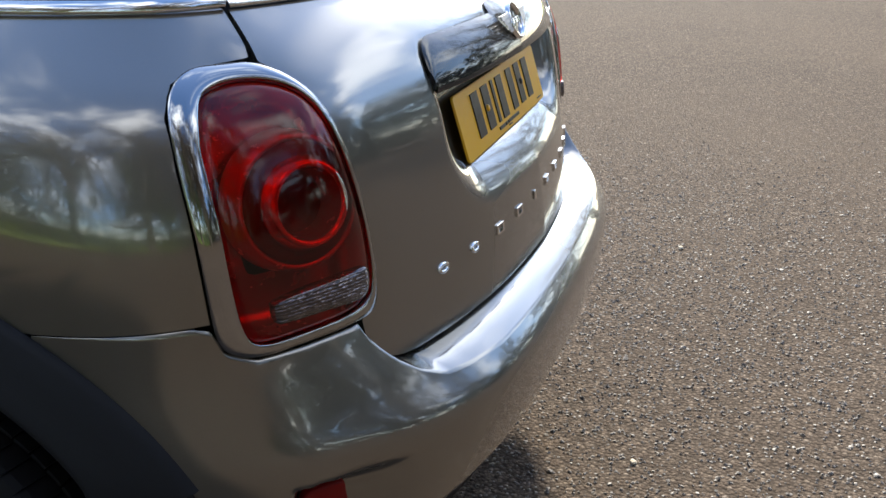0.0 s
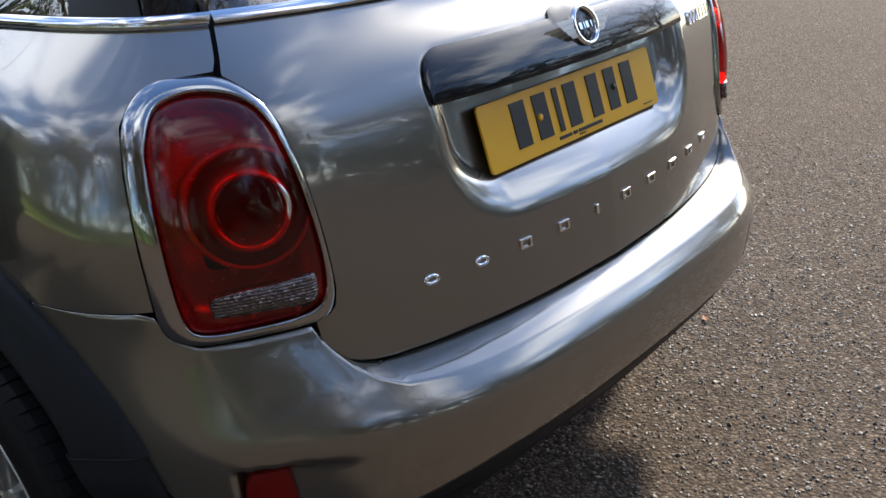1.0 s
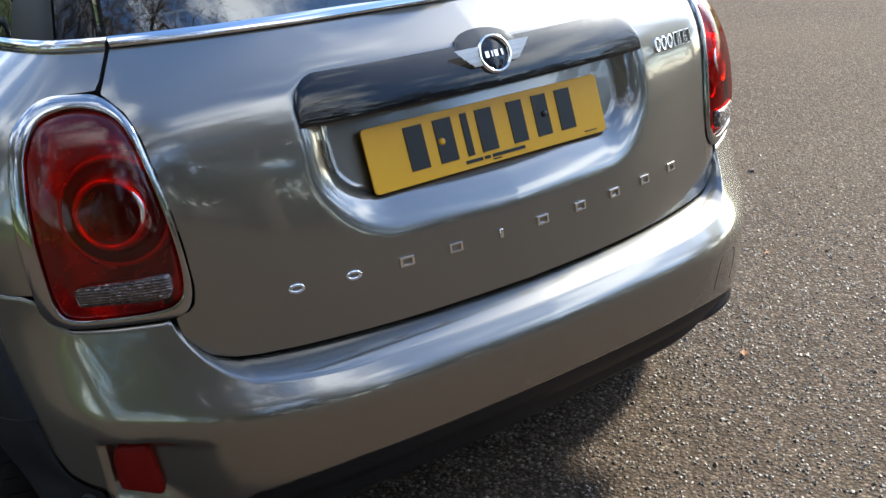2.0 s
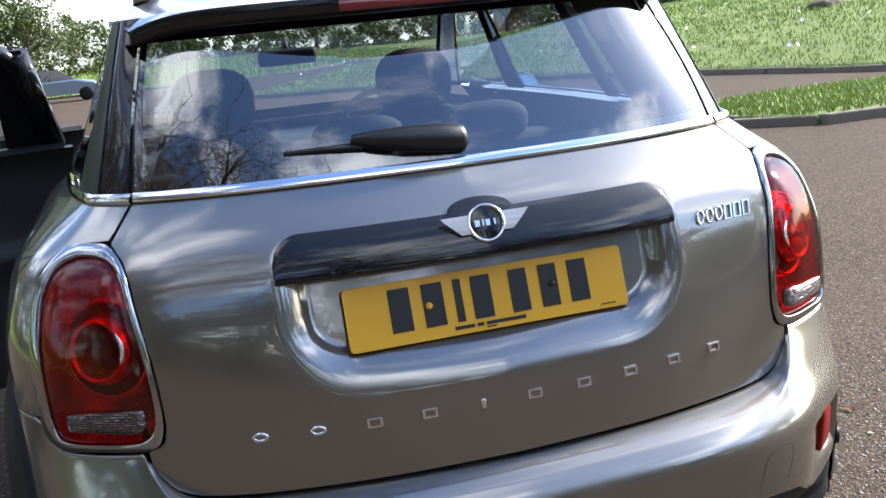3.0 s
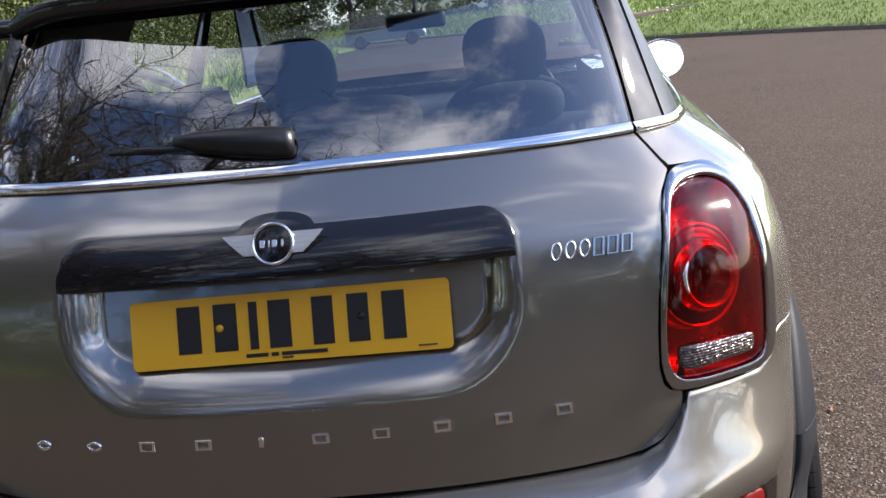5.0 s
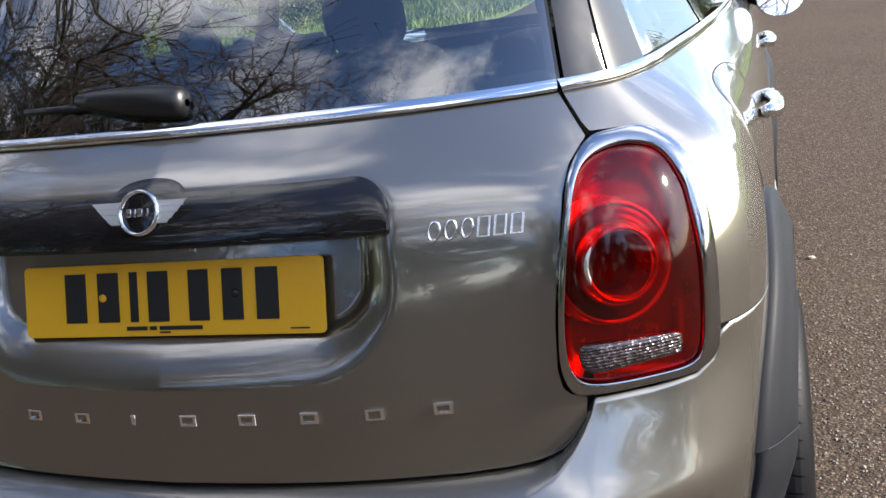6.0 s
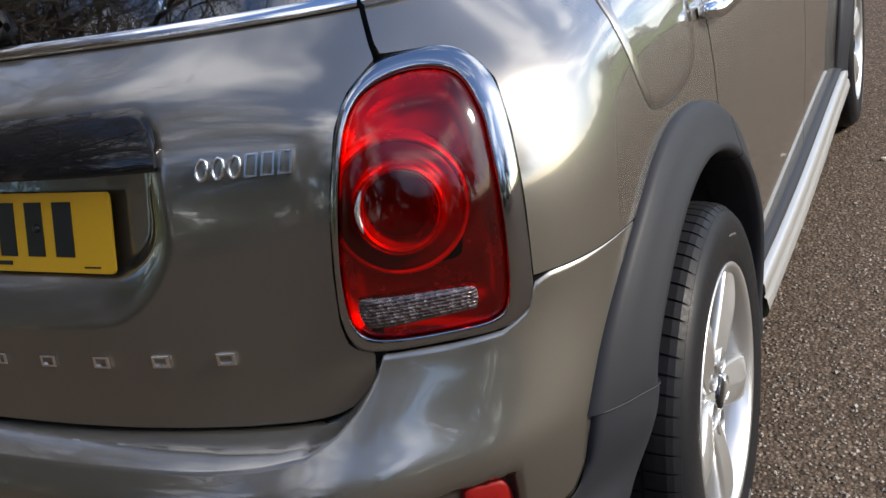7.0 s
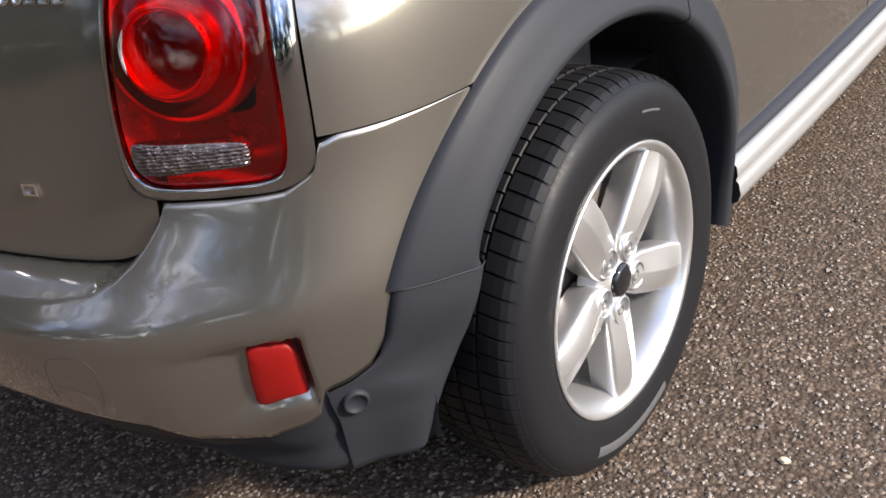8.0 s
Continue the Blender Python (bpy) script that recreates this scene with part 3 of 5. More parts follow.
def reverse_glass():
    n = Nodes("ribbed_clear_lens")
    wave = n.node("TexWave", Scale=70.0, Distortion=0.6)
    wave.bands_direction = "Z"
    n.link(n.coords(), wave.inputs["Vector"])
    facet = n.node("TexVoronoi", Scale=170.0)
    n.link(n.coords(), facet.inputs["Vector"])
    # sparkle of the clear facets, painted cell by cell into the base colour
    glint = n.ramp(facet.outputs["Color"], ((0.25, (0.035, 0.028, 0.028)), (0.6, (0.12, 0.10, 0.10)), (0.9, (0.34, 0.31, 0.31))))
    n.set(Base_Color=n.mix(wave.outputs["Fac"], glint, (0.10, 0.075, 0.075)), Roughness=0.16, Metallic=0.7, Coat_Weight=1.0, Coat_Roughness=0.02, Normal=n.bump(facet.outputs["Distance"], 0.5, 0.004, n.bump(wave.outputs["Fac"], 0.5, 0.002)))
    return n.mat


REVERSE = reverse_glass()
for s in (-1, 1):
    tail_light(s)

# ---- rear quarter panels ----
Q_Z = (.790, .873, .970, 1.028, 1.048, 1.060, 1.070, 1.0745, 1.0760, 1.078, 1.090, 1.130, 1.160)
Q_U = (.849, .849, .847, .8385, .823, .809, .778, .745, .705, .665, .652, .624, .612)
zz = np.concatenate([np.linspace(.790, 1.03, 50), np.linspace(1.034, 1.064, 16), np.linspace(1.0655, 1.080, 20), np.linspace(1.083, 1.130, 16)])
start = np.interp(zz, Q_Z, Q_U)
t = np.concatenate([np.linspace(0, .5, 60), np.linspace(.5, 1, 31)[1:]])
for s in (-1, 1):
    uu = start[:, None] + (1.578 - start)[:, None] * t[None, :]
    zw = zz[:, None] - .0095 * np.clip((uu - .85) / .216, 0, 1) * np.exp(-(zz[:, None] - .790) / .04)
    p = UPPER.at(s * uu, zw)
    quarter = part("quarter_panel", sheet(p if s > 0 else p[:, ::-1], .014), PAINT, car)
    if s > 0:
        # fuel flap: a thin shell over a dark joint
        loop = smooth_loop(((1.100, 1.066), (1.115, 1.030), (1.145, .980), (1.172, .930), (1.210, .893), (1.300, .876), (1.410, .880), (1.472, .910), (1.494, .970), (1.472, 1.056), (1.340, 1.082), (1.170, 1.084)), 90)
        c = loop.mean(axis=0)
        for name, mat, rows in (("flap_joint", DARK, ((1.012, .0004), (.98, .0008))), ("fuel_flap", PAINT, ((.994, -.002), (.992, .0006), (.985, .0014), (.8, .0016), (.5, .0016), (.05, .0016)))):
            bm = bmesh.new()
            v = grid(bm, [off(UPPER, (c + (loop - c) * k)[:, 0], (c + (loop - c) * k)[:, 1], h + 0 * loop[:, 0]) for k, h in rows], closed=True)
            if name == "fuel_flap":
                bm.faces.new(v[-1])
            part(name, bm, mat, quarter)

# ---- rear bumper ----
TOP_U = (0, .40, .484, .54, .575, .60, .615, .630, .634, .726, .800, .838, .8475, .870, .95, 1.066)
TOP_Z = (.616, .619, .623, .629, .646, .668, .688, .712, .7305, .728, .731, .7490, .7800, .7870, .7835, .7782)
LOW_U = (0, .40, .50, .578, .630, .720, .780, .812, .832, .870, .901, .929, .947, .990, 1.066)
LOW_Z = (.465, .460, .450, .436, .402, .388, .402, .416, .456, .463, .475, .510, .575, .673, .775)


def bumper_column(u, rows):
    a = abs(u)
    hi, lo = np.interp(a, TOP_U, TOP_Z), np.interp(a, LOW_U, LOW_Z)
    z = lo + (hi - lo) * rows
    p = BUMPER.at(np.full_like(z, u), z)
    n = normal_of(BUMPER, np.full_like(z, u), z)
    # pocket for the fog reflector
    deep = .026 * step(np.array(a), .600, .780) * step(np.array(.828 - a), 0, .012)
    p = p - n * (deep * step(.552 - z, 0, .016) * step(z - (.384 + .06 * step(np.array(a), .60, .80)), -.012, .035))[:, None]
    if a <= .634:
        end = UPPER.at(u, max(.644, np.interp(a, EDGE_U[:9], EDGE_Z[:9])))
        end = end + np.array((0, .026, -.007))
        tail = []
        for k in (.04, .10, .2, .4, .6, .8, 1.0):
            mid = p[-1] * (1 - k) + end * k
            mid[2] += .008 * math.sin(math.pi * k)
            tail.append(mid)
    else:
        tail = [p[-1] - n[-1] * .014 * k for k in (.04, .10, .2, .4, .6, .8, 1.0)]
    tail.append(tail[-1] + (np.array((0, .035, .045)) if a <= .634 else -n[-1] * .01))
    return np.vstack([[p[0] - n[0] * .012], p, tail])


rows = np.linspace(0, 1, 40)
us = np.concatenate([np.linspace(-1.066, -.56, 90), np.linspace(-.55, .55, 100), np.linspace(.56, 1.066, 90)])
bumper = part("rear_bumper", sheet(np.swapaxes(np.array([bumper_column(u, rows) for u in us]), 0, 1)), PAINT, car)
us = np.linspace(-.632, .632, 121)
low = np.array([max(.644, np.interp(abs(u), EDGE_U[:9], EDGE_Z[:9])) for u in us])
part("tailgate_seal", sheet([UPPER.at(us, low + up) + np.array((0, back, 0)) for up, back in ((-.030, .030), (-.008, .022), (.012, .013), (.05, .012))]), DARK, bumper, "black rubber seal")
for s in (-1, 1):
    loop = smooth_loop(((.745, .5375), (.780, .5385), (.806, .533), (.816, .505), (.812, .455), (.797, .437), (.760, .436), (.728, .441), (.730, .470), (.738, .515)), 60)
    c = loop.mean(axis=0)
    rings = [off(BUMPER, s * (c + (loop - c) * t)[:, 0], (c + (loop - c) * t)[:, 1], h + 0 * loop[:, 0]) for t, h in ((1.0, -.034), (1.0, -.016), (.97, -.0125), (.90, -.011), (.5, -.0095), (.05, -.009))]
    bm = bmesh.new()
    v = grid(bm, rings, closed=True)
    bm.faces.new(v[-1])
    part("fog_reflector", bm, RED_PLASTIC, bumper, "red reflector")

# cap of the towing eye: a fine joint in the bumper
loop = smooth_loop(((.457, .478), (.462, .515), (.475, .545), (.500, .5545), (.530, .5535), (.5445, .540), (.543, .510), (.534, .480), (.520, .4665), (.475, .4655)), 60)[:44]
bm = bmesh.new()
tube(bm, list(off(BUMPER, loop[:, 0], loop[:, 1], 0 * loop[:, 0])), .0005, 6, False)
part("towing_cap_joint", bm, DARK, bumper)

# dark valance under the bumper
us = np.concatenate([np.linspace(-.834, -.5, 40), np.linspace(-.49, .49, 60), np.linspace(.5, .834, 40)])
cols = []
for u in us:
    lo = np.interp(abs(u), LOW_U, LOW_Z)
    k = abs(u) / .834
    path = []
    for t, inset in ((0, .006), (.12, .009), (.3, .014), (.48, .020), (.52, .034), (.70, .038), (.80, .030), (.9, .034), (1.0, .070)):
        z = (lo + .012) + (.275 - lo) * t
        side_on = float(step(np.array(abs(u)), .55, .80))
        p = BUMPER.at(u, max(z, .30 + .10 * side_on))
        p[2] = z + .018 * side_on * t
        n = normal_of(BUMPER, np.array(u), np.array(max(z, .32 + .15 * side_on)))
        path.append(p - n * (inset * (1 - .8 * side_on) + .001 * side_on * t))
    path.append(path[-1] + np.array((0, .22, -.03)))
    cols.append(path)
part("valance", sheet(np.swapaxes(np.array(cols), 0, 1)), TRIM, bumper, "dark grey plastic lower bumper")

# ---- wheel arches, sills and lower trim ----
HUB_Y, HUB_Z, FRONT_Y = .600, .338, 3.270


def skin_x(y, z, loft):
    """x of the body's driver's side at (y, z)."""
    us = np.linspace(.55, 4.3, 900)
    p = loft.at(us, np.full_like(us, min(max(z, loft.zs[0]), loft.zs[-1])))
    return float(np.interp(y, p[:, 1], p[:, 0]))


def arch(hub_y, a0, a1, steps=70, cut=0.0):
    """Flared cladding round a wheel opening, from angle a0 to a1 in degrees, on the driver's side."""
    rows = []
    for a in np.radians(np.linspace(a0, a1, steps)):
        line = []
        for r, proud in ((.513, .000), (.512, .008), (.505, .0145), (.48, .0235), (.455, .033), (.440, .040), (.432, .041), (.425, .034), (.421, .018), (.421, -.05)):
            k = (.513 - r) / .092 * cut * math.exp(-8 * (math.radians(a0) - a))
            turn, r = a - math.radians(6.5) * k, r - .026 * k
            y, z = hub_y + r * math.cos(turn), HUB_Z + r * math.sin(turn)
            line.append((skin_x(y, z, UPPER if z > .74 else BUMPER) + proud, y, z))
        rows.append(line)
    return np.array(rows)


def mirrored(p, s):
    p = np.array(p)
    if s < 0:
        p = p * np.array((-1, 1, 1))
        p = p[:, ::-1]
    return p


CLAD_K = (0, .12, .25, .36, .43, .52, .60, .66, .78, .9, 1.0)
CLAD_U = (.946, .938, .929, .915, .901, .870, .838, .834, .834, .834, .834)
CLAD_Z = (.5755, .545, .510, .487, .475, .463, .457, .44, .39, .345, .305)
CLAD_T = np.array((0, .012, .05, .09, .2, .36, .5, .63, .72, .79, .88, .96, 1.0))
CLAD_P = np.array((0, .008, .0120, .0145, .0190, .0245, .029, .034, .038, .041, .041, .034, .018))
for s in (-1, 1):
    part("arch_cladding", sheet(mirrored(arch(HUB_Y, 152.4, 57.5, 70, 1.0), s), 0), TRIM, car, "dark grey plastic wheel arch flare")
    part("arch_cladding", sheet(mirrored(arch(HUB_Y, 57.0, -16, 50), s), 0), TRIM, car)
    part("arch_cladding", sheet(mirrored(arch(FRONT_Y, 186, -8, 90), s), 0), TRIM, car)
    # lower piece: from the seam with the arch down to its own bottom edge
    rows = []
    for k in np.linspace(0, 1, 40):
        uo, zo = np.interp(k, CLAD_K, CLAD_U), np.interp(k, CLAD_K, CLAD_Z)
        zi = .562 + (.318 - .562) * k
        ui = BUMPER.u_of(np.interp(zi, (.318, .370, .416, .476, .562), (.166, .186, .214, .250, .281)), max(zi, .40), 1, .7, 1.4)
        us, zs = uo + (ui - uo) * CLAD_T, zo + (zi - zo) * CLAD_T
        zc = np.maximum(zs, .40)
        w = float(step(np.array(k), .1, .55))
        proud = (1 - w) * CLAD_P + w * (.003 + .022 * step(CLAD_T, .25, .9) - .012 * step(CLAD_T, .93, 1.0)) - .010 * (1 - step(zs, .29, .40))
        n = normal_of(BUMPER, us, np.full_like(us, .47))
        p = BUMPER.at(us, zc) + n * proud[:, None]
        p[:, 2] = zs
        rows.append(np.vstack([p, p[-1:] - n[-1:] * .05]))
    last = np.array(rows[-1])
    rows.append(last + np.array((-.012, .012, -.002)))
    rows.append(last + np.array((-.04, .04, .004)))
    flank = part("lower_cladding", sheet(mirrored(rows, s), 0), TRIM, bumper, "dark grey plastic corner trim")
    seam = [Vector((c[0] * s, c[1], c[2])) for c in rows[0][1:-2]]
    bm = bmesh.new()
    tube(bm, seam, .0016, 6)
    part("seam", bm, TRIM, flank)
    # parking sensor
    c, n = BUMPER.at(.866, .430), normal_of(BUMPER, np.array(.866), np.array(.47))
    bm = bmesh.new()
    c, n = Vector((c[0] * s, c[1], c[2])), Vector((n[0] * s, n[1], n[2]))
    spin(bm, ((.019, .002), (.018, .0095), (.0145, .0115), (.0138, .0090), (.0001, .0090)), c, n, 28)
    part("parking_sensor", bm, TRIM, bumper)
    # sill: dark upper part and a silver strip
    ys = np.linspace(1.05, 2.85, 40)
    base = np.array([skin_x(y, .42, BUMPER) for y in ys])
    for name, mat, rows in (("sill", TRIM, ((.370, -.012), (.366, .000), (.360, .010), (.352, .018), (.344, .016), (.342, -.01))),
                            ("sill_strip", SILL, ((.342, .008), (.340, .024), (.332, .032), (.312, .034), (.302, .030), (.296, .036), (.272, .040), (.256, .034), (.246, .016), (.240, -.10)))):
        lines = [np.column_stack([base + dx, ys, np.full(40, z)]) for z, dx in rows]
        part(name, sheet(mirrored(lines[::-1], s), 0), mat, car, "silver side sill strip" if mat is SILL else "")
    # dark wheel wells
    for hy in (HUB_Y, FRONT_Y):
        bm = bmesh.new()
        rows = [[(s * x, hy + .43 * math.cos(a), HUB_Z + .43 * math.sin(a)) for x in (.85, .80, .70, .58)] for a in np.radians(np.linspace(-3, 182, 40))]
        grid(bm, rows)
        rows = [[(s * .58, hy + r * math.cos(a), HUB_Z + r * math.sin(a)) for r in (.43, .2, .01)] for a in np.radians(np.linspace(-15, 195, 40))]
        grid(bm, rows)
        part("wheel_well", bm, DARK, car)


# ---- wheels ----
def make_wheel():
    """A wheel at the origin; its axle along x, its face towards +x."""
    wheel = new("wheel")
    wheel.parent = car
    tyre_profile = ((.229, .026), (.237, .032), (.252, .035), (.285, .038), (.302, .0360), (.315, .0305), (.325, .021), (.3295, .012), (.3325, -.004), (.3345, -.03), (.3355, -.08), (.3345, -.13), (.3305, -.158), (.322, -.185), (.29, -.193), (.24, -.188), (.222, -.18))
    bm = bmesh.new()
    spin(bm, tyre_profile, (0, 0, 0), (1, 0, 0), 96)
    part("tyre", bm, RUBBER, wheel, "black rubber tyre")
    # tread blocks with grooves between them
    bm = bmesh.new()
    for k in range(72):
        a0, a1 = 2 * math.pi * k / 72, 2 * math.pi * (k + .86) / 72
        line = ((.0255, .3190, -.003), (.0235, .3232, 0), (.014, .3312, 0), (.004, .3352, 0), (-.012, .3374, 0), (-.029, .3386, 0), (-.030, .3382, -.006))
        pts = [[(x, (r + lift) * math.cos(a), (r + lift) * math.sin(a)) for a in (q + .10 * (x - .02) * 4 + .05 * max(0, x) for q in (a0, (a0 + a1) / 2, a1))] for x, r, lift in line]
        v = grid(bm, pts)
        for q in (0, 2):
            ring = [row[q] for row in v]
            bm.faces.new(ring if q else ring[::-1])
        for x0, x1, r0, r1, skew in ((-.034, -.068, .3384, .3394, .2), (-.073, -.107, .3394, .3386, -.2), (-.112, -.160, .3382, .3315, -.10)):
            pts = [[(x, (r + lift) * math.cos(a + skew * (x - x0)), (r + lift) * math.sin(a + skew * (x - x0))) for a in (a0, (a0 + a1) / 2, a1)]
                   for x, r, lift in ((x0, r0, -.003), (x0 - .002, r0 + .0004, 0), ((x0 + x1) / 2, (r0 + r1) / 2 + .0008, 0), (x1 + .001, r1, 0), (x1, r1, -.006))]
            v = grid(bm, pts)
            for q in (0, 2):
                ring = [row[q] for row in v]
                bm.faces.new(ring if q else ring[::-1])
    for f in bm.faces:
        f.smooth = False
    part("tread", bm, RUBBER, wheel)
    for a0, a1, r0, r1 in ((-122, -72, .268, .304), (66, 78, .276, .286)):
        bm = bmesh.new()
        rows = [[(.0372 - .0006 * abs(r - .28) / .02 + (.0012 if 0 < q < 3 else -.003), r * math.cos(a), r * math.sin(a)) for q, r in enumerate(np.linspace(r0, r1, 4))] for a in np.radians(np.linspace(a0, a1, 16))]
        grid(bm, rows)
        part("sidewall_mark", bm, TYRE_MARK, wheel)
    bm = bmesh.new()
    spin(bm, ((.212, -.17), (.212, -.02), (.214, .012), (.221, .022), (.2305, .026), (.2330, .0305), (.2305, .0335), (.2245, .0315), (.2190, .025), (.2085, .004), (.203, -.03), (.200, -.165)), (0, 0, 0), (1, 0, 0), 96)
    part("rim", bm, ALLOY, wheel, "silver alloy rim")
    for k in range(5):
        bm = bmesh.new()
        rows = []
        for r, w, x, crown in ((.018, .015, .002, .000), (.034, .0250, .006, .002), (.052, .0365, .008, .003), (.075, .0425, .009, .006), (.100, .0440, .011, .010), (.130, .0455, .013, .013), (.160, .0465, .015, .014), (.186, .0460, .016, .012), (.206, .0435, .017, .008), (.2170, .0415, .018, .004)):
            w *= .9
            row = [(x - .050, r, -w * .86), (x - .014, r, -w * .99), (x - .006, r, -w)]
            row += [(x + crown * c, r, w * q) for q, c in ((-.93, .35), (-.86, .50), (-.40, .86), (-.02, 1.0), (.02, 1.0), (.06, .95), (.86, .06), (.93, .0))]
            row += [(x - .006, r, w), (x - .014, r, w * .99), (x - .050, r, w * .86)]
            rows.append(row)
        grid(bm, rows)
        bmesh.ops.transform(bm, matrix=pose(0, 0, 0, 72 * k - 94), verts=bm.verts)
        part("spoke", bm, ALLOY, wheel)
        turn = math.radians(72 * k - 94)
        bm = bmesh.new()
        seat = (0, .057 * math.cos(turn), .057 * math.sin(turn))
        spin(bm, ((.0255, .008), (.0245, .0150), (.0230, .0158), (.0218, .0148), (.0212, .0115)), seat, (1, 0, 0), 28)
        socket = part("bolt_hole", bm, ALLOY, wheel)
        bm = bmesh.new()
        spin(bm, ((.0213, .0113), (.0115, .0108), (.0105, .0130), (.0060, .0132), (.0050, .0112), (.0001, .0110)), seat, (1, 0, 0), 18)
        part("wheel_bolt", bm, BOLT, socket)
    bm = bmesh.new()
    tube(bm, [(.006, .200 * math.cos(1.95), .200 * math.sin(1.95)), (.016, .186 * math.cos(1.95), .186 * math.sin(1.95))], [.006, .005], 10)
    part("valve", bm, DARK_PLASTIC, wheel)
    bm = bmesh.new()
    spin(bm, ((.066, -.03), (.062, .000), (.050, .006), (.034, .009), (.030, .012)), (0, 0, 0), (1, 0, 0), 40)
    part("hub", bm, ALLOY, wheel)
    bm = bmesh.new()
    spin(bm, ((.0285, .012), (.0275, .0185), (.022, .0205), (.0001, .021)), (0, 0, 0), (1, 0, 0), 40)
    part("centre_cap", bm, GLOSS_BLACK, wheel, "black centre cap")
    bm = bmesh.new()
    spin(bm, ((.15, -.058), (.15, -.05), (.075, -.048), (.0001, -.048)), (0, 0, 0), (1, 0, 0), 48)
    part("brake_disc", bm, STEEL, wheel)
    bm = bmesh.new()
    spin(bm, ((.20, -.16), (.18, -.10), (.0001, -.10)), (0, 0, 0), (1, 0, 0), 48)
    part("wheel_back", bm, DARK, wheel)
    return wheel


wheel = make_wheel()
wheel.matrix_basis = pose(.882, HUB_Y, HUB_Z)
copy_thing(wheel, pose(.905, FRONT_Y, HUB_Z, 40))
for x, y, a in ((.882, HUB_Y, 20), (.905, FRONT_Y, 130)):
    copy_thing(wheel, pose(-x, y, HUB_Z, a, 0, 180))

# ---- doors, wings, bonnet ----
def flank_panel(s, u0, u1, low, high, cut=None, count=50, rows=40):
    """A panel of the flank between two shut lines; cut(z): the least y at the height z."""
    zs = np.linspace(low, high, rows)
    lines = []
    for z in zs:
        a = u0
        if cut:
            a = max(u0, UPPER.u_of(cut(z), z, 1, 1.0, 5.0))
        us = np.linspace(a, u1, count)
        lines.append(UPPER.at(us, np.full_like(us, z)))
    return mirrored(lines, s)


def past_arch(z):
    d = z - HUB_Z
    return HUB_Y + math.sqrt(.50 ** 2 - d * d) if abs(d) < .5 else HUB_Y


def handle(s, y, z, parent, m=None):
    x = skin_x(y, z, UPPER)
    bm = bmesh.new()
    path = [(s * (x + h), y + dy, z) for dy, h in ((-.108, -.004), (-.104, .012), (-.088, .024), (-.03, .030), (.03, .030), (.088, .024), (.104, .012), (.108, -.004))]
    tube(bm, path, [.010, .015, .018, .0185, .0185, .018, .015, .010], 14)
    if m:
        bmesh.ops.transform(bm, matrix=m, verts=bm.verts)
    part("handle", bm, CHROME, parent, "chrome door handle")


B_LINE, A_LINE = 2.62, 3.52


def swung(x, y, angle):
    """A passenger-side door turned open about its hinge."""
    return Matrix.Translation((x, y, 0)) @ pose(0, 0, 0, 0, 0, -angle) @ Matrix.Translation((-x, -y, 0))


FRONT_OPEN, REAR_OPEN = swung(-.862, 2.84, 62), swung(-.872, 1.90, 75)
for s in (-1, 1):
    rear_door = part("rear_door", sheet(flank_panel(s, 1.583, B_LINE, .365, 1.130, past_arch), .014), PAINT, car, "open rear passenger door" if s < 0 else "")
    handle(s, .925, .965, rear_door)
    front_door = part("front_door", sheet(flank_panel(s, B_LINE + .006, A_LINE, .365, 1.130), .014), PAINT, car, "open front passenger door" if s < 0 else "")
    handle(s, 2.11, .975, front_door)
    if s < 0:
        open_doors = [(front_door, FRONT_OPEN), (rear_door, REAR_OPEN)]
    wing = part("front_wing", sheet(flank_panel(s, A_LINE + .006, 4.30, .80, 1.06), .014), PAINT, car)
    part("front_flank", sheet(flank_panel(s, A_LINE + .006, 3.62, .425, .80), .014), PAINT, car)

bm = bmesh.new()
us = np.linspace(-1, 1, 60)
rows = []
for z in np.linspace(.30, .80, 14):
    lo = UPPER.u_of(FRONT_Y + .46, max(z, .4), 1, 3.5, 5.0)
    line = lo + (5.6 - lo) * np.linspace(0, 1, 30)
    a = UPPER.at(line, np.full_like(line, max(z, .4)))
    a[:, 2] = z
    rows.append(np.vstack([a, a[::-1][1:] * np.array((-1, 1, 1))]))
grid(bm, rows)
part("front_bumper", bm, PAINT, car)
bm = bmesh.new()
rows = []
for z in np.linspace(.802, 1.06, 10):
    line = np.linspace(4.305, 5.6, 30)
    a = UPPER.at(line, np.full_like(line, z))
    rows.append(np.vstack([a, a[::-1][1:] * np.array((-1, 1, 1))]))
grid(bm, rows)
part("nose", bm, PAINT, car)
bm = bmesh.new()
rows = []
for y in np.linspace(2.95, 3.72, 20):
    w = skin_x(min(y, 3.6), 1.06, UPPER) if y < 3.35 else .80 - 1.2 * (y - 3.35) ** 2
    rows.append([(x * w, y + .0 * x, 1.050 - .035 * (1 - abs(x) ** 6) + (.035 - .05 * (y - 2.95)) * (1 - abs(x) ** 2.4)) for x in np.linspace(-1, 1, 30)])
grid(bm, rows)
part("bonnet", bm, PAINT, car)

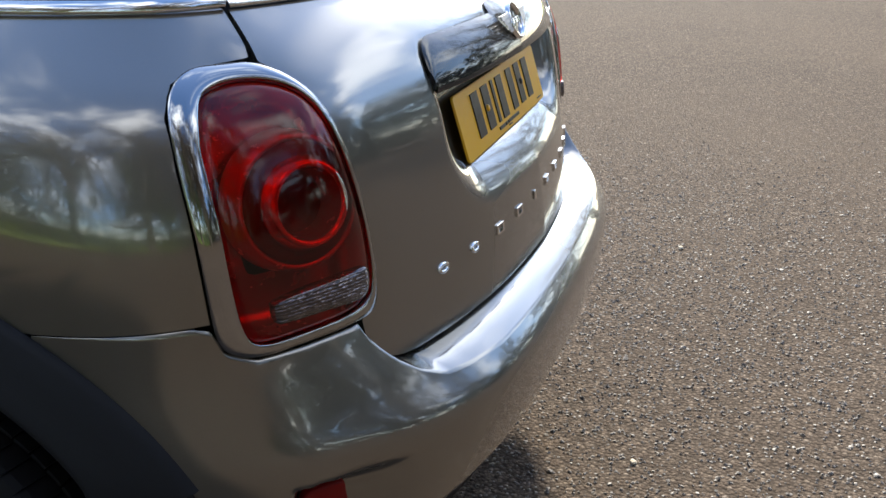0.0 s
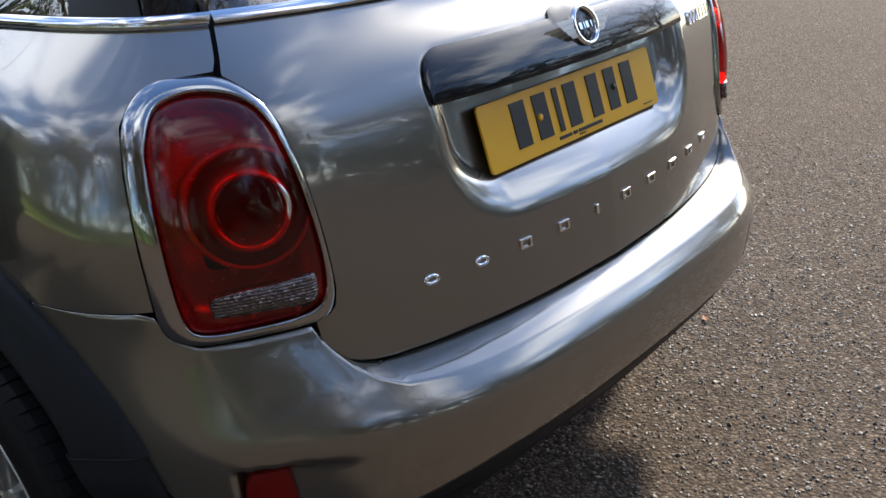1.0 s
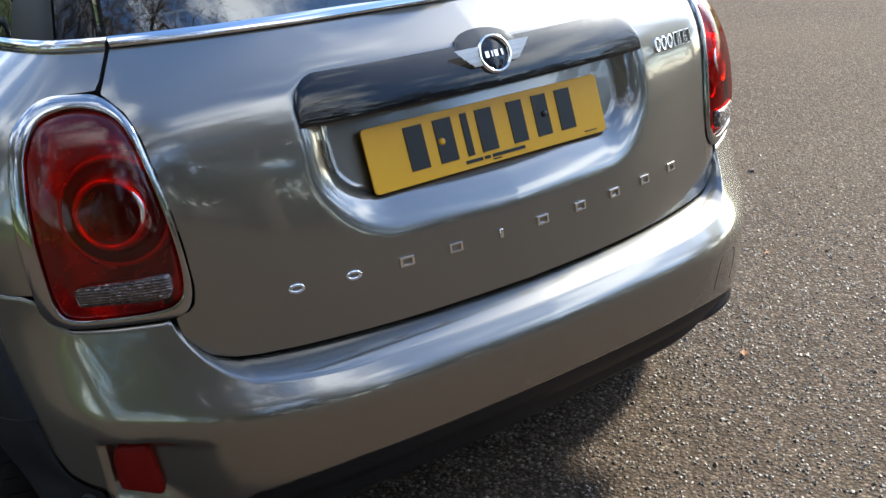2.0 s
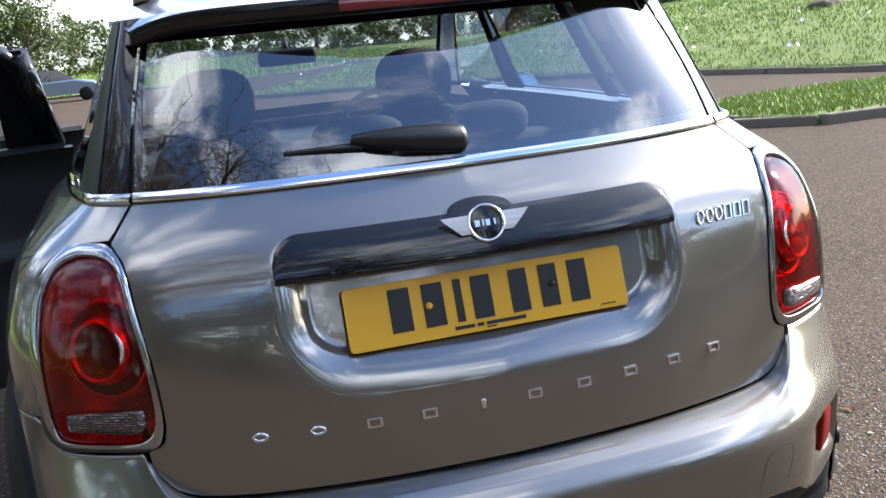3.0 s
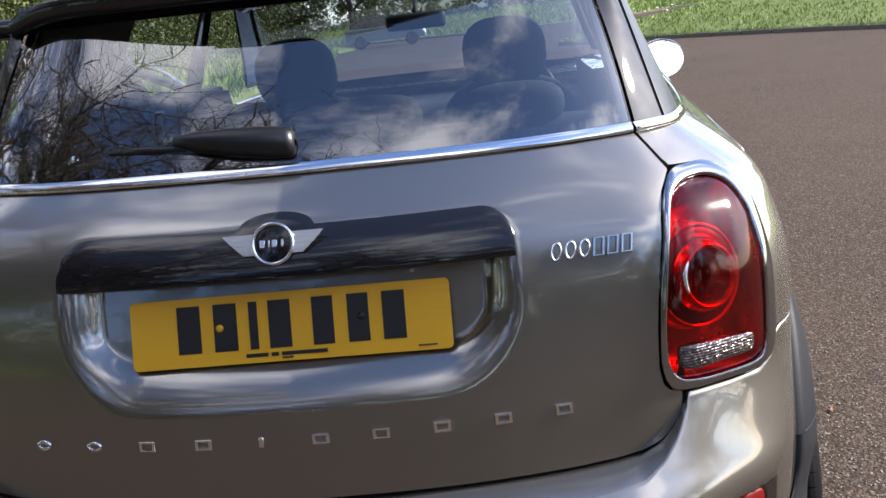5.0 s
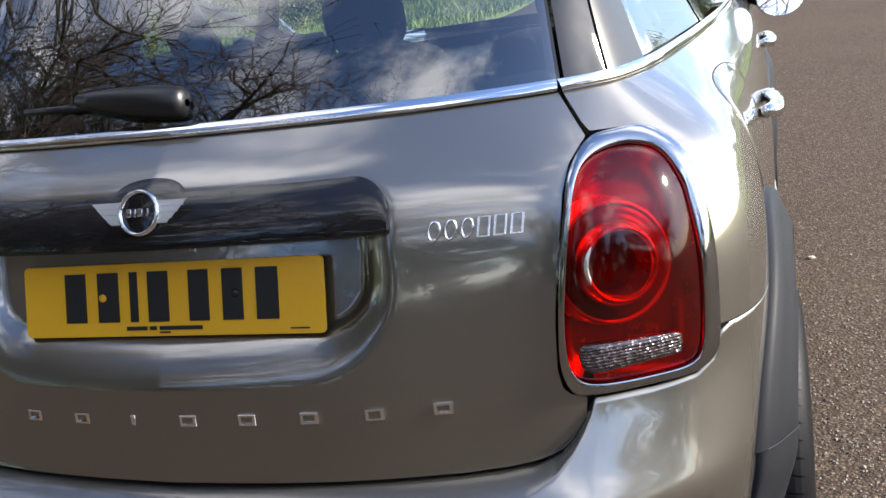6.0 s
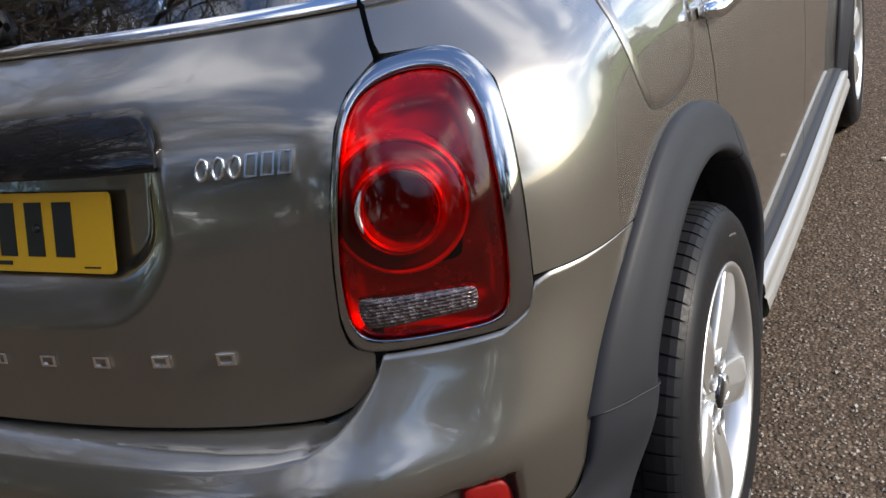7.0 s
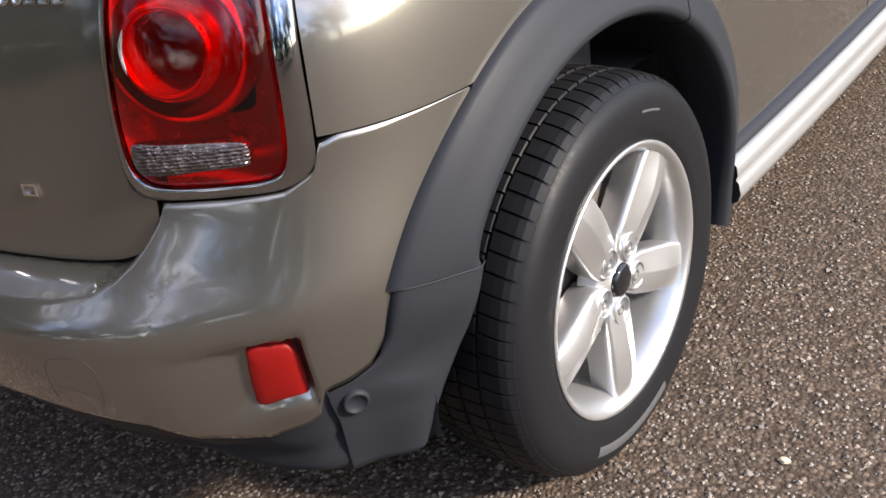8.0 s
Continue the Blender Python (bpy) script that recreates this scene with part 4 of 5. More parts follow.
# ---- glasshouse ----
GREEN = Loft(KNOTS, [
    (1.125, [(0, .090), (.3, .110), (.49, .155), (.585, .202), (.630, .241), (.664, .288), (.686, .362), (.706, .490), (.728, .66), (.762, 1.00), (.782, 1.62), (.780, 2.58), (.76, 2.92), (.69, 3.08), (.5, 3.18), (.3, 3.23), (0, 3.25)]),
    (1.20, [(0, .132), (.3, .152), (.485, .194), (.573, .239), (.613, .276), (.642, .320), (.660, .386), (.678, .520), (.695, .69), (.724, 1.02), (.738, 1.62), (.732, 2.45), (.715, 2.75), (.66, 2.92), (.5, 3.02), (.3, 3.07), (0, 3.09)]),
    (1.30, [(0, .200), (.3, .220), (.475, .260), (.554, .302), (.591, .332), (.613, .377), (.626, .442), (.640, .572), (.655, .73), (.680, 1.04), (.692, 1.62), (.686, 2.30), (.667, 2.55), (.62, 2.71), (.48, 2.80), (.3, 2.85), (0, 2.88)]),
    (1.40, [(0, .278), (.3, .297), (.46, .335), (.530, .372), (.566, .388), (.583, .432), (.594, .502), (.606, .625), (.618, .78), (.638, 1.06), (.646, 1.62), (.641, 2.15), (.620, 2.33), (.575, 2.47), (.45, 2.56), (.28, 2.61), (0, 2.64)]),
    (1.46, [(0, .320), (.3, .338), (.45, .374), (.516, .408), (.550, .423), (.566, .467), (.576, .538), (.587, .658), (.597, .82), (.611, 1.07), (.618, 1.62), (.612, 2.05), (.590, 2.20), (.545, 2.34), (.43, 2.42), (.27, 2.47), (0, 2.50)]),
])


def pane(s, u0, u1, z0, z1, shift=0.0, cols=30, rows=24):
    zs = np.linspace(z0, z1, rows)
    us = np.linspace(0, 1, cols)
    a = np.array([GREEN.at(u0 + (u1 - u0) * us, np.full(cols, z)) for z in zs])
    if shift:
        n = np.array([normal_of(GREEN, u0 + (u1 - u0) * us, np.full(cols, z)) for z in zs])
        a = a + n * shift
    return mirrored(a, s)


rear_window = part("rear_window", sheet(np.array([GREEN.at(np.linspace(-.622, .622, 81), np.full(81, z)) for z in np.linspace(1.146, 1.425, 40)])), GLASS, tailgate, "tinted rear window")
bm = bmesh.new()
for s in (-1, 1):
    grid(bm, pane(s, .606, .632, 1.146, 1.43, -.003, 4, 30))
    grid(bm, np.array([GREEN.at(np.linspace(-.61, .61, 60), np.full(60, z)) + np.array((0, .004, 0)) for z in (1.142, 1.152, 1.160)]) if s > 0 else np.array([GREEN.at(np.linspace(-.61, .61, 60), np.full(60, z)) + np.array((0, .004, 0)) for z in (1.405, 1.415, 1.425)]))
part("window_border", bm, GLOSS_BLACK, tailgate)
for s in (-1, 1):
    part("rear_pillar", sheet(pane(s, .640, .775, 1.142, 1.455, 0, 14, 30), .012), GLOSS_BLACK, car, "gloss black rear pillar")
    part("pillar_trim", sheet(pane(s, .781, .925, 1.142, 1.455, .003, 12, 30), .012), DARK_PLASTIC, car, "black plastic pillar edge")
    part("quarter_window", sheet(pane(s, .930, 1.60, 1.146, 1.445)), GLASS, car, "tinted rear side window")
    part("pillar", sheet(pane(s, 1.60, 1.72, 1.142, 1.455, .002, 6), .012), GLOSS_BLACK, car)
    part("door_window", sheet(pane(s, 1.72, 2.54, 1.146, 1.445)), SIDE_GLASS, car) if s > 0 else None
    part("pillar", sheet(pane(s, 2.54, 2.70, 1.142, 1.455, .002, 6), .012), GLOSS_BLACK, car)
    if s > 0:
        part("door_window", sheet(pane(s, 2.70, 3.40, 1.146, 1.445)), SIDE_GLASS, car)
    part("windscreen_pillar", sheet(pane(s, 3.44, 4.12, 1.10 + .035, 1.458, .002, 14), .012), GLOSS_BLACK, car)
    # chrome belt line along the flank
    us = np.concatenate([np.linspace(.625, 1.3, 50), np.linspace(1.32, 3.4 if s > 0 else 1.575, 40)])
    rows = []
    for z, proud in prof:
        p = UPPER.at(us, np.full_like(us, 1.128)) + normal_of(UPPER, us, np.full_like(us, 1.10)) * proud
        p[:, 2] = z
        p[:, 0] -= (z - 1.128) * .35
        rows.append(p)
    part("belt_strip", sheet(mirrored(rows, s)), CHROME, car, "chrome belt line strip")
part("windscreen", sheet(np.array([GREEN.at(np.concatenate([-np.linspace(4.14, 5.6, 30), np.linspace(5.6, 4.14, 30)[1:]]), np.full(59, z)) for z in np.linspace(1.10 + .03, 1.455, 24)])), SIDE_GLASS, car, "clear windscreen")

# roof with its spoiler
def roof_edge(x):
    return .212 + .46 * x * x


def roof_z(x, w, y):
    zc = np.interp(y, (.20, .35, .64, 1.0, 1.5, 2.0, 2.4, 2.55), (1.450, 1.478, 1.514, 1.538, 1.552, 1.542, 1.506, 1.482))
    return zc - .014 * (x / w) ** 2 - .034 * (abs(x) / w) ** 8


rows, lip, under = [], [], []
xs = np.linspace(-1, 1, 61)
for t in np.concatenate([np.linspace(0, .1, 8), np.linspace(.12, 1, 40)]):
    w = np.interp(t, (0, .06, .2, 1), (.545, .568, .604, .602))
    rows.append([(x * w, roof_edge(x * w) + t * (2.52 - roof_edge(x * w) - .25 * x * x), roof_z(x * w, w, roof_edge(x * w) + t * 2.3)) for x in xs])
roof = part("roof", sheet(rows, 0), ROOF, car, "gloss black roof")
edge = np.array(rows[0])
face = [edge, edge + (0, -.004, -.006), edge + (0, -.001, -.030), edge + (0, .012, -.036), edge + (0, .10, -.026)]
spoiler = part("spoiler", sheet(np.array(face)[::-1], 0), GLOSS_BLACK, car, "dark spoiler lip")
bx = np.linspace(-.165, .185, 40)
line = np.column_stack([bx, roof_edge(bx) - .007, np.array([roof_z(x, .545, roof_edge(x)) for x in bx])])
part("brake_light", sheet(np.array([line + (0, .002, -.027), line + (0, 0, -.024), line + (0, -.001, -.010), line + (0, .003, -.007)]), 0), BRAKE, spoiler, "dull red high brake light")
bm = bmesh.new()
grid(bm, [[(x, y, z) for x in np.linspace(-.56, .56, 10)] for y, z in ((.36, 1.405), (.8, 1.455), (1.5, 1.49), (2.3, 1.46))])
part("roof_lining", bm, LINER, car)
# aerial fin
bm = bmesh.new()
rows = []
for z, y0, y1, w in ((0, .58, .80, .040), (.018, .585, .79, .037), (.036, .60, .765, .030), (.060, .625, .735, .021), (.080, .645, .715, .012), (.088, .66, .70, .004)):
    rows.append([(w * math.sin(a) * (1 if math.cos(a) < .2 else .8), (y0 + y1) / 2 - (y1 - y0) / 2 * math.cos(a), 1.506 + z) for a in np.linspace(0, 2 * math.pi, 25)[:-1]])
grid(bm, rows, closed=True)
part("aerial", bm, GLOSS_BLACK, roof, "black fin aerial")
for s in (-1, 1):
    bm = bmesh.new()
    path = [(s * .506, .690, 1.492), (s * .504, .700, 1.530), (s * .500, .730, 1.562), (s * .496, .80, 1.584), (s * .492, .92, 1.594), (s * .490, 1.3, 1.604), (s * .490, 1.7, 1.604), (s * .492, 2.0, 1.588), (s * .494, 2.14, 1.552), (s * .494, 2.18, 1.50)]
    tube(bm, path, [.034, .031, .025, .020, .017, .015, .015, .016, .021, .024], 14)
    part("roof_rail", bm, ALLOY, roof, "silver roof rail")

# wiper
bm = bmesh.new()
rows = []
for x, high, deep in ((.022, .006, .010), (.020, .020, .030), (.010, .026, .036), (-.03, .027, .036), (-.09, .024, .032), (-.15, .017, .024), (-.185, .010, .015), (-.19, .003, .006)):
    y = .112 + .22 * x * x + (.0 if x > -.1 else -.08 * (x + .1))
    rows.append([(x, y + deep * .7 * math.cos(a), 1.180 - .09 * x + high * math.sin(a)) for a in np.linspace(0, 2 * math.pi, 17)[:-1]])
grid(bm, rows, closed=True)
tube(bm, [(-.17, .124, 1.186), (-.24, .134, 1.186), (-.31, .146, 1.186)], [.0075, .006, .005], 8)
part("wiper", bm, DARK_PLASTIC, tailgate, "black rear wiper")

# ---- cabin ----
def cushion(bm, size, m, power=2.8, n=24):
    """A padded shape: a rounded block of the half sizes given."""
    def bulge(c, e):
        return math.copysign(abs(c) ** e, c)
    e = 2 / power
    rows = []
    for v in np.linspace(-math.pi / 2 + .02, math.pi / 2 - .02, n // 2):
        rows.append([m @ Vector((size[0] * bulge(math.cos(v), e) * bulge(math.cos(u), e), size[1] * bulge(math.cos(v), e) * bulge(math.sin(u), e), size[2] * bulge(math.sin(v), e)))
                     for u in np.linspace(0, 2 * math.pi, n, endpoint=False)])
    v = grid(bm, rows, closed=True)
    bm.faces.new(v[0][::-1])
    bm.faces.new(v[-1])


bm = bmesh.new()
grid(bm, [[(x, y, z) for x in np.linspace(-.80, .80, 8)] for y, z in ((.10, .60), (.95, .60), (.96, .36), (2.7, .36), (2.75, .9))])
part("cabin_floor", bm, DARK, car)
bm = bmesh.new()
for s in (-1, 1):
    grid(bm, mirrored([[(x, y, z) for y in np.linspace(.45, 1.0 if s < 0 else 2.9, 12)] for x, z in ((.66, .45), (.67, .8), (.66, 1.11))], s))
    grid(bm, mirrored([UPPER.at(np.linspace(.62, 1.5, 20), np.full(20, z)) - normal_of(UPPER, np.linspace(.62, 1.5, 20), np.full(20, z)) * .10 for z in (.45, .8, 1.05, 1.12)], s))
grid(bm, [[(x, .06 + .5 * x * x + dy, z) for x in np.linspace(-.60, .60, 12)] for z, dy in ((.45, .0), (1.0, .03), (1.125, .09))])
# left side runs on behind the quarter window, added to darken the cabin
for s in (-1, 1):
    grid(bm, pane(s, .655, 1.28 if s > 0 else 1.62, 1.135, 1.44, -.045, 14, 12))
part("lining_and_window_blind", bm, DARK, car)
bm = bmesh.new()
block(bm, -.63, .63, .93, 1.10, .62, 1.06, .05, 3, pose(0, .15, 0, 0))
block(bm, -.63, .63, 1.15, 1.62, .44, .60, .05, 3)
rear_seat = part("rear_seat", bm, SEAT, car, "dark cloth rear bench")
for x in (-.38, .0, .38):
    bm = bmesh.new()
    cushion(bm, (.135, .05, .062), pose(x, 1.12, 1.10, 6))
    part("headrest", bm, SEAT, rear_seat)


def front_seat(x):
    bm = bmesh.new()
    cushion(bm, (.255, .085, .33), pose(x, 1.98, .80, 14), 3.2)
    block(bm, -.25, .25, -.28, .26, -.08, .08, .06, 3, pose(x, 2.22, .52, -6))
    seat = part("front_seat", bm, SEAT, car, "dark cloth front seat")
    bm = bmesh.new()
    cushion(bm, (.142, .062, .122), pose(x, 1.86, 1.205, 10), 2.7)
    for q in (-.06, .06):
        tube(bm, [(x + q, 1.90, 1.05), (x + q, 1.87, 1.14)], .007, 8)
    part("headrest", bm, SEAT, seat)


front_seat(-.36)
front_seat(.36)
bm = bmesh.new()
grid(bm, [[(x, y, z + .02 * math.cos(x * 3)) for x in np.linspace(-.74, .74, 24)] for y, z in ((2.56, .58), (2.55, .83), (2.58, .93), (2.68, .965), (2.95, .985), (3.10, 1.00))])
block(bm, .20, .52, 2.48, 2.62, .96, 1.04, .04, 3)
block(bm, -.12, .12, 2.30, 2.7, .55, .80, .05, 3)
part("dashboard", bm, DASH, car, "dark dashboard")
bm = bmesh.new()
ring = [(.36 + .185 * math.cos(a), .185 * math.sin(a)) for a in np.linspace(0, 2 * math.pi, 41)]
tube(bm, [(x, 2.44 + z * .38, .985 + z * .925) for x, z in ring], .016, 10, False)
for a in (0, math.pi, -math.pi / 2):
    tube(bm, [(.36, 2.47, .985), (.36 + .18 * math.cos(a), 2.44 + .18 * math.sin(a) * .38, .985 + .18 * math.sin(a) * .925)], .014, 8)
part("steering_wheel", bm, DASH, car, "dark steering wheel")
bm = bmesh.new()
block(bm, -.125, .125, -.02, .02, -.034, .034, .024, 4, pose(.0, 2.60, 1.335, 4))
tube(bm, [(0, 2.60, 1.36), (0, 2.66, 1.41)], .012, 8)
inner_mirror = part("inner_mirror", bm, DASH, car, "rear-view mirror")

# door mirrors
def door_mirror(s, m=None):
    bm = bmesh.new()
    rows = []
    for y, k in ((0, .96), (.01, 1.0), (.04, .99), (.08, .88), (.11, .62), (.125, .25)):
        rows.append([(s * (.955 + .088 * k * math.cos(a) * (1.0 if math.cos(a) > 0 else .9)), 2.36 + y, 1.095 + .075 * k * math.sin(a)) for a in np.linspace(0, 2 * math.pi, 37)[:-1]])
    grid(bm, rows, closed=True)
    tube(bm, [(s * .78, 2.52, 1.13), (s * .93, 2.42, 1.075)], [.035, .03], 10)
    if m:
        bmesh.ops.transform(bm, matrix=m, verts=bm.verts)
    house = part("door_mirror", bm, GLOSS_BLACK, car, "black round door mirror")
    bm = bmesh.new()
    a = [(s * (.955 + .083 * math.cos(t) * (1.0 if math.cos(t) > 0 else .9)), 2.350 + .28 * .070 * math.sin(t), 1.095 + .070 * math.sin(t)) for t in np.linspace(0, 2 * math.pi, 37)[:-1]]
    bm.faces.new([bm.verts.new(c) for c in a])
    if m:
        bmesh.ops.transform(bm, matrix=m, verts=bm.verts)
    part("mirror_glass", bm, MIRROR, house)


door_mirror(1)
door_mirror(-1, FRONT_OPEN)

# the two open passenger doors: frame, pane and lining, swung about their hinges
def dress_door(door, swing, u0, u1, rim, bars, handle_at):
    bm = bmesh.new()
    grid_path = [Vector(GREEN.at(-u, z)) for u, z in rim]
    tube(bm, grid_path, .030 if u0 < 2 else .019, 10)
    if u0 < 2:
        grid(bm, pane(-1, 2.44, 2.60, 1.13, 1.448, -.006, 6, 14))
    for a, b, r in bars:
        tube(bm, [Vector(GREEN.at(-a[0], a[1])), Vector(GREEN.at(-b[0], b[1]))], r, 8)
    bmesh.ops.transform(bm, matrix=swing, verts=bm.verts)
    part("window_frame", bm, GLOSS_BLACK, door, "black window frame")
    low = np.interp(np.linspace(1.13, 1.45, 20), *zip(*sorted((z, u) for u, z in rim[-3:])))
    rows = []
    for z, end in zip(np.linspace(1.13, 1.45, 20), low):
        us = np.linspace(rim[1][0], end, 24)
        rows.append(GREEN.at(-us, np.full(24, z)) + np.array((.004, 0, 0)))
    bm = sheet(rows)
    bmesh.ops.transform(bm, matrix=swing, verts=bm.verts)
    part("door_window", bm, SIDE_GLASS, door)
    bm = bmesh.new()
    p = flank_panel(-1, u0, u1, .365, 1.128, past_arch if u0 < 2 else None)
    inner = p + np.array((.095, 0, 0))
    swell = np.interp(np.linspace(.365, 1.128, p.shape[0]), (.365, .60, .72, .80, .84, 1.0, 1.128), (0, .02, .03, .055, .02, .012, -.01))
    inner[..., 0] += swell[:, None]
    grid(bm, inner[:, ::-1])
    for sel in (np.s_[0, :], np.s_[-1, :], np.s_[:, 0], np.s_[:, -1]):
        grid(bm, [p[sel] + np.array((.004, 0, 0)), inner[sel]])
    bmesh.ops.transform(bm, matrix=swing, verts=bm.verts)
    part("door_lining", bm, DASH, door, "dark door lining")
    bm = bmesh.new()
    y, z = handle_at
    tube(bm, [(-.755, y, z - .05), (-.742, y, z - .04), (-.735, y, z), (-.742, y, z + .04), (-.755, y, z + .05)], [.010, .020, .026, .020, .010], 14)
    bmesh.ops.transform(bm, matrix=swing, verts=bm.verts)
    part("inner_handle", bm, CHROME, door, "chrome inner handle")
    bm = bmesh.new()
    us = np.linspace(u0 + .03, u1 - .03, 30)
    rows = [UPPER.at(-us, np.full(30, 1.128)) + np.array((dx, 0, dz)) for dx, dz in ((.100, .002), (.090, .016), (.03, .020), (.01, .010))]
    grid(bm, rows)
    bmesh.ops.transform(bm, matrix=swing, verts=bm.verts)
    part("door_top", bm, TRIM, door, "grey padded door top")
    door.data.transform(swing)
    for child in door.children:
        if child.name.startswith("handle"):
            child.data.transform(swing)


dress_door(*open_doors[0], B_LINE + .012, A_LINE - .006,
           ((2.68, 1.13), (2.69, 1.40), (2.73, 1.442), (2.85, 1.452), (3.05, 1.448), (3.14, 1.425), (3.40, 1.155), (3.44, 1.13)), (), (2.45, .98))
dress_door(*open_doors[1], 1.60, B_LINE - .006,
           ((1.70, 1.13), (1.70, 1.40), (1.74, 1.442), (1.85, 1.452), (2.40, 1.452), (2.50, 1.440), (2.55, 1.40), (2.56, 1.13)),
           (((2.03, 1.14), (1.83, 1.44), .016), ((2.58, 1.14), (2.58, 1.44), .030)), (1.60, .99))
# silver edge along the front door's sloping pillar
bm = bmesh.new()
tube(bm, [(-1.078, 2.803, 1.150), (-1.21, 2.944, 1.213), (-1.350, 3.090, 1.272)], [.007, .009, .008], 10)
part("silver_edge", bm, CHROME, open_doors[0][0])

# ---- surroundings ----
def leaves(name, dark, light):
    n = Nodes(name)
    geo = n.node("NewGeometry")
    tone = n.mix(geo.outputs["Random Per Island"], dark, light)
    n.set(Base_Color=n.mix(0.25, tone, n.ramp(n.noise(0.8), ((0.3, dark), (0.7, light)))), Roughness=0.6)
    return n.mat


GRASS = leaves("grass_blades", (0.10, 0.17, 0.022), (0.24, 0.31, 0.06))
LEAF = leaves("spring_leaves", (0.026, 0.046, 0.008), (0.115, 0.140, 0.026))
LEAF_DARK = leaves("hedge_leaves", (0.015, 0.030, 0.008), (0.06, 0.085, 0.022))
DULL_LEAF = leaves("dull_leaves", (0.040, 0.038, 0.016), (0.105, 0.095, 0.040))
BARK = plain("bark", (0.07, 0.055, 0.042), 0.9, grain=14, vary=0.45, relief=0.02)


def turf():
    n = Nodes("turf")
    n.set(Base_Color=n.mix(n.noise(0.7, 6.0), n.mix(n.noise(24.0), (0.075, 0.145, 0.020), (0.19, 0.265, 0.045)), (0.155, 0.185, 0.045)), Roughness=0.9,
          Normal=n.bump(n.noise(60.0), 0.8, 0.05))
    return n.mat


TURF = turf()
KERB = plain("kerb_concrete", (0.115, 0.098, 0.076), 0.9, grain=18, vary=0.35, relief=0.004)


def verge(name, loop, rise, label):
    """A grass area with a raised edge: loop is its outline; the ground swells towards its middle."""
    loop = smooth_loop(loop, 140)
    c = loop.mean(axis=0)
    rings = []
    for t in (1.0, 1.0, .985, .96, .9, .8, .65, .5, .3, .1):
        p = c + (loop - c) * t
        z = -.02 if len(rings) == 0 else .10 + rise * (1 - t ** 2) + .04 * np.sin(p[:, 0] * 1.7) * (1 - t)
        rings.append(np.column_stack([p, np.broadcast_to(z, len(p))]))
    bm = bmesh.new()
    v = grid(bm, rings, closed=True)
    bm.faces.new(v[-1])
    return tagged(part(name, bm, TURF, None), label, "verge", kind="structure"), loop


VERGE_A = ((1.9, 28.5), (4.6, 25.2), (7.0, 22.2), (9.0, 18.6), (10.2, 14.6), (11.6, 11.0), (16, 7), (28, 2), (60, 0), (70, 30), (40, 60), (16, 52), (6, 38))
ISLAND = ((5.6, 8.5), (6.2, 7.3), (9, 7.2), (14, 6.4), (18, 5.0), (17, 6.6), (12, 9.0), (8, 9.9), (6.3, 9.6))
VERGE_L = ((-5.3, 13), (-5.4, 20), (-5.6, 28), (-7.5, 40), (-12, 52), (-60, 60), (-60, -30), (-14, -12), (-8, 0), (-6, 8))
VERGE_F = ((-6, 52), (0, 50.5), (6, 54), (14, 66), (30, 84), (60, 110), (0, 150), (-50, 110), (-30, 60))
verge_a, loop_a = verge("verge", VERGE_A, 1.6, "rough grass verge with small white flowers")
island, loop_i = verge("traffic_island", ISLAND, .10, "short mown grass island with a worn kerb")
verge_l, loop_l = verge("verge", VERGE_L, .9, "grass bank below the hedge")
verge_f, loop_f = verge("verge", VERGE_F, 1.0, "grass verge beyond the road")


def kerb(loop, keep, parent):
    """Kerb stones, each its own piece, along the part of an outline that keep() chooses."""
    d = np.linalg.norm(np.diff(np.vstack([loop, loop[:1]]), axis=0), axis=1)
    s = np.concatenate([[0], np.cumsum(d)])
    closed = np.vstack([loop, loop[:1]])
    bm = bmesh.new()
    block(bm, -.445, .445, -.065, .065, -.1, .105, .018, 2)
    mesh = bpy.data.meshes.new("kerb_stone")
    bm.to_mesh(mesh)
    bm.free()
    mesh.materials.append(KERB)
    for q in np.arange(0, s[-1], .915):
        x, y = np.interp(q, s, closed[:, 0]), np.interp(q, s, closed[:, 1])
        x1, y1 = np.interp(q + .5, s, closed[:, 0]), np.interp(q + .5, s, closed[:, 1])
        if keep(x, y):
            ob = new("kerb_stone", mesh)
            ob.parent = parent
            ob.matrix_basis = pose(x, y, random.uniform(-.012, .006), 0, 0, math.degrees(math.atan2(y1 - y, x1 - x)))


kerb(loop_a, lambda x, y: x < 24 and y < 36, verge_a)
kerb(loop_i, lambda x, y: True, island)
kerb(loop_f, lambda x, y: y < 70, verge_f)


def tuft_field(name, spots, height, material, parent_label, blades=5, seed=1, spread=.12):
    """Grass blades, one object of stuff."""
    rng = np.random.default_rng(seed)
    verts, faces = [], []
    for x, y, z in spots:
        for _ in range(blades):
            a, h = rng.uniform(0, 6.28), height * rng.uniform(.5, 1.3)
            w = .005 + .006 * rng.random() + .0004 * abs(y)
            bx, by = x + rng.normal(0, spread), y + rng.normal(0, spread)
            lx, ly = rng.normal(0, .35) * h, rng.normal(0, .35) * h
            dx, dy = w * math.cos(a), w * math.sin(a)
            k = len(verts)
            verts += [(bx - dx, by - dy, z - .02), (bx + dx, by + dy, z - .02), (bx + dx * .7 + lx * .5, by + dy * .7 + ly * .5, z + h * .6), (bx + lx, by + ly, z + h)]
            faces += [(k, k + 1, k + 2), (k, k + 2, k + 3)]
    mesh = bpy.data.meshes.new(name)
    mesh.from_pydata(verts, [], faces)
    mesh.materials.append(material)
    return tagged(new(name, mesh), parent_label, "grass", kind="stuff")


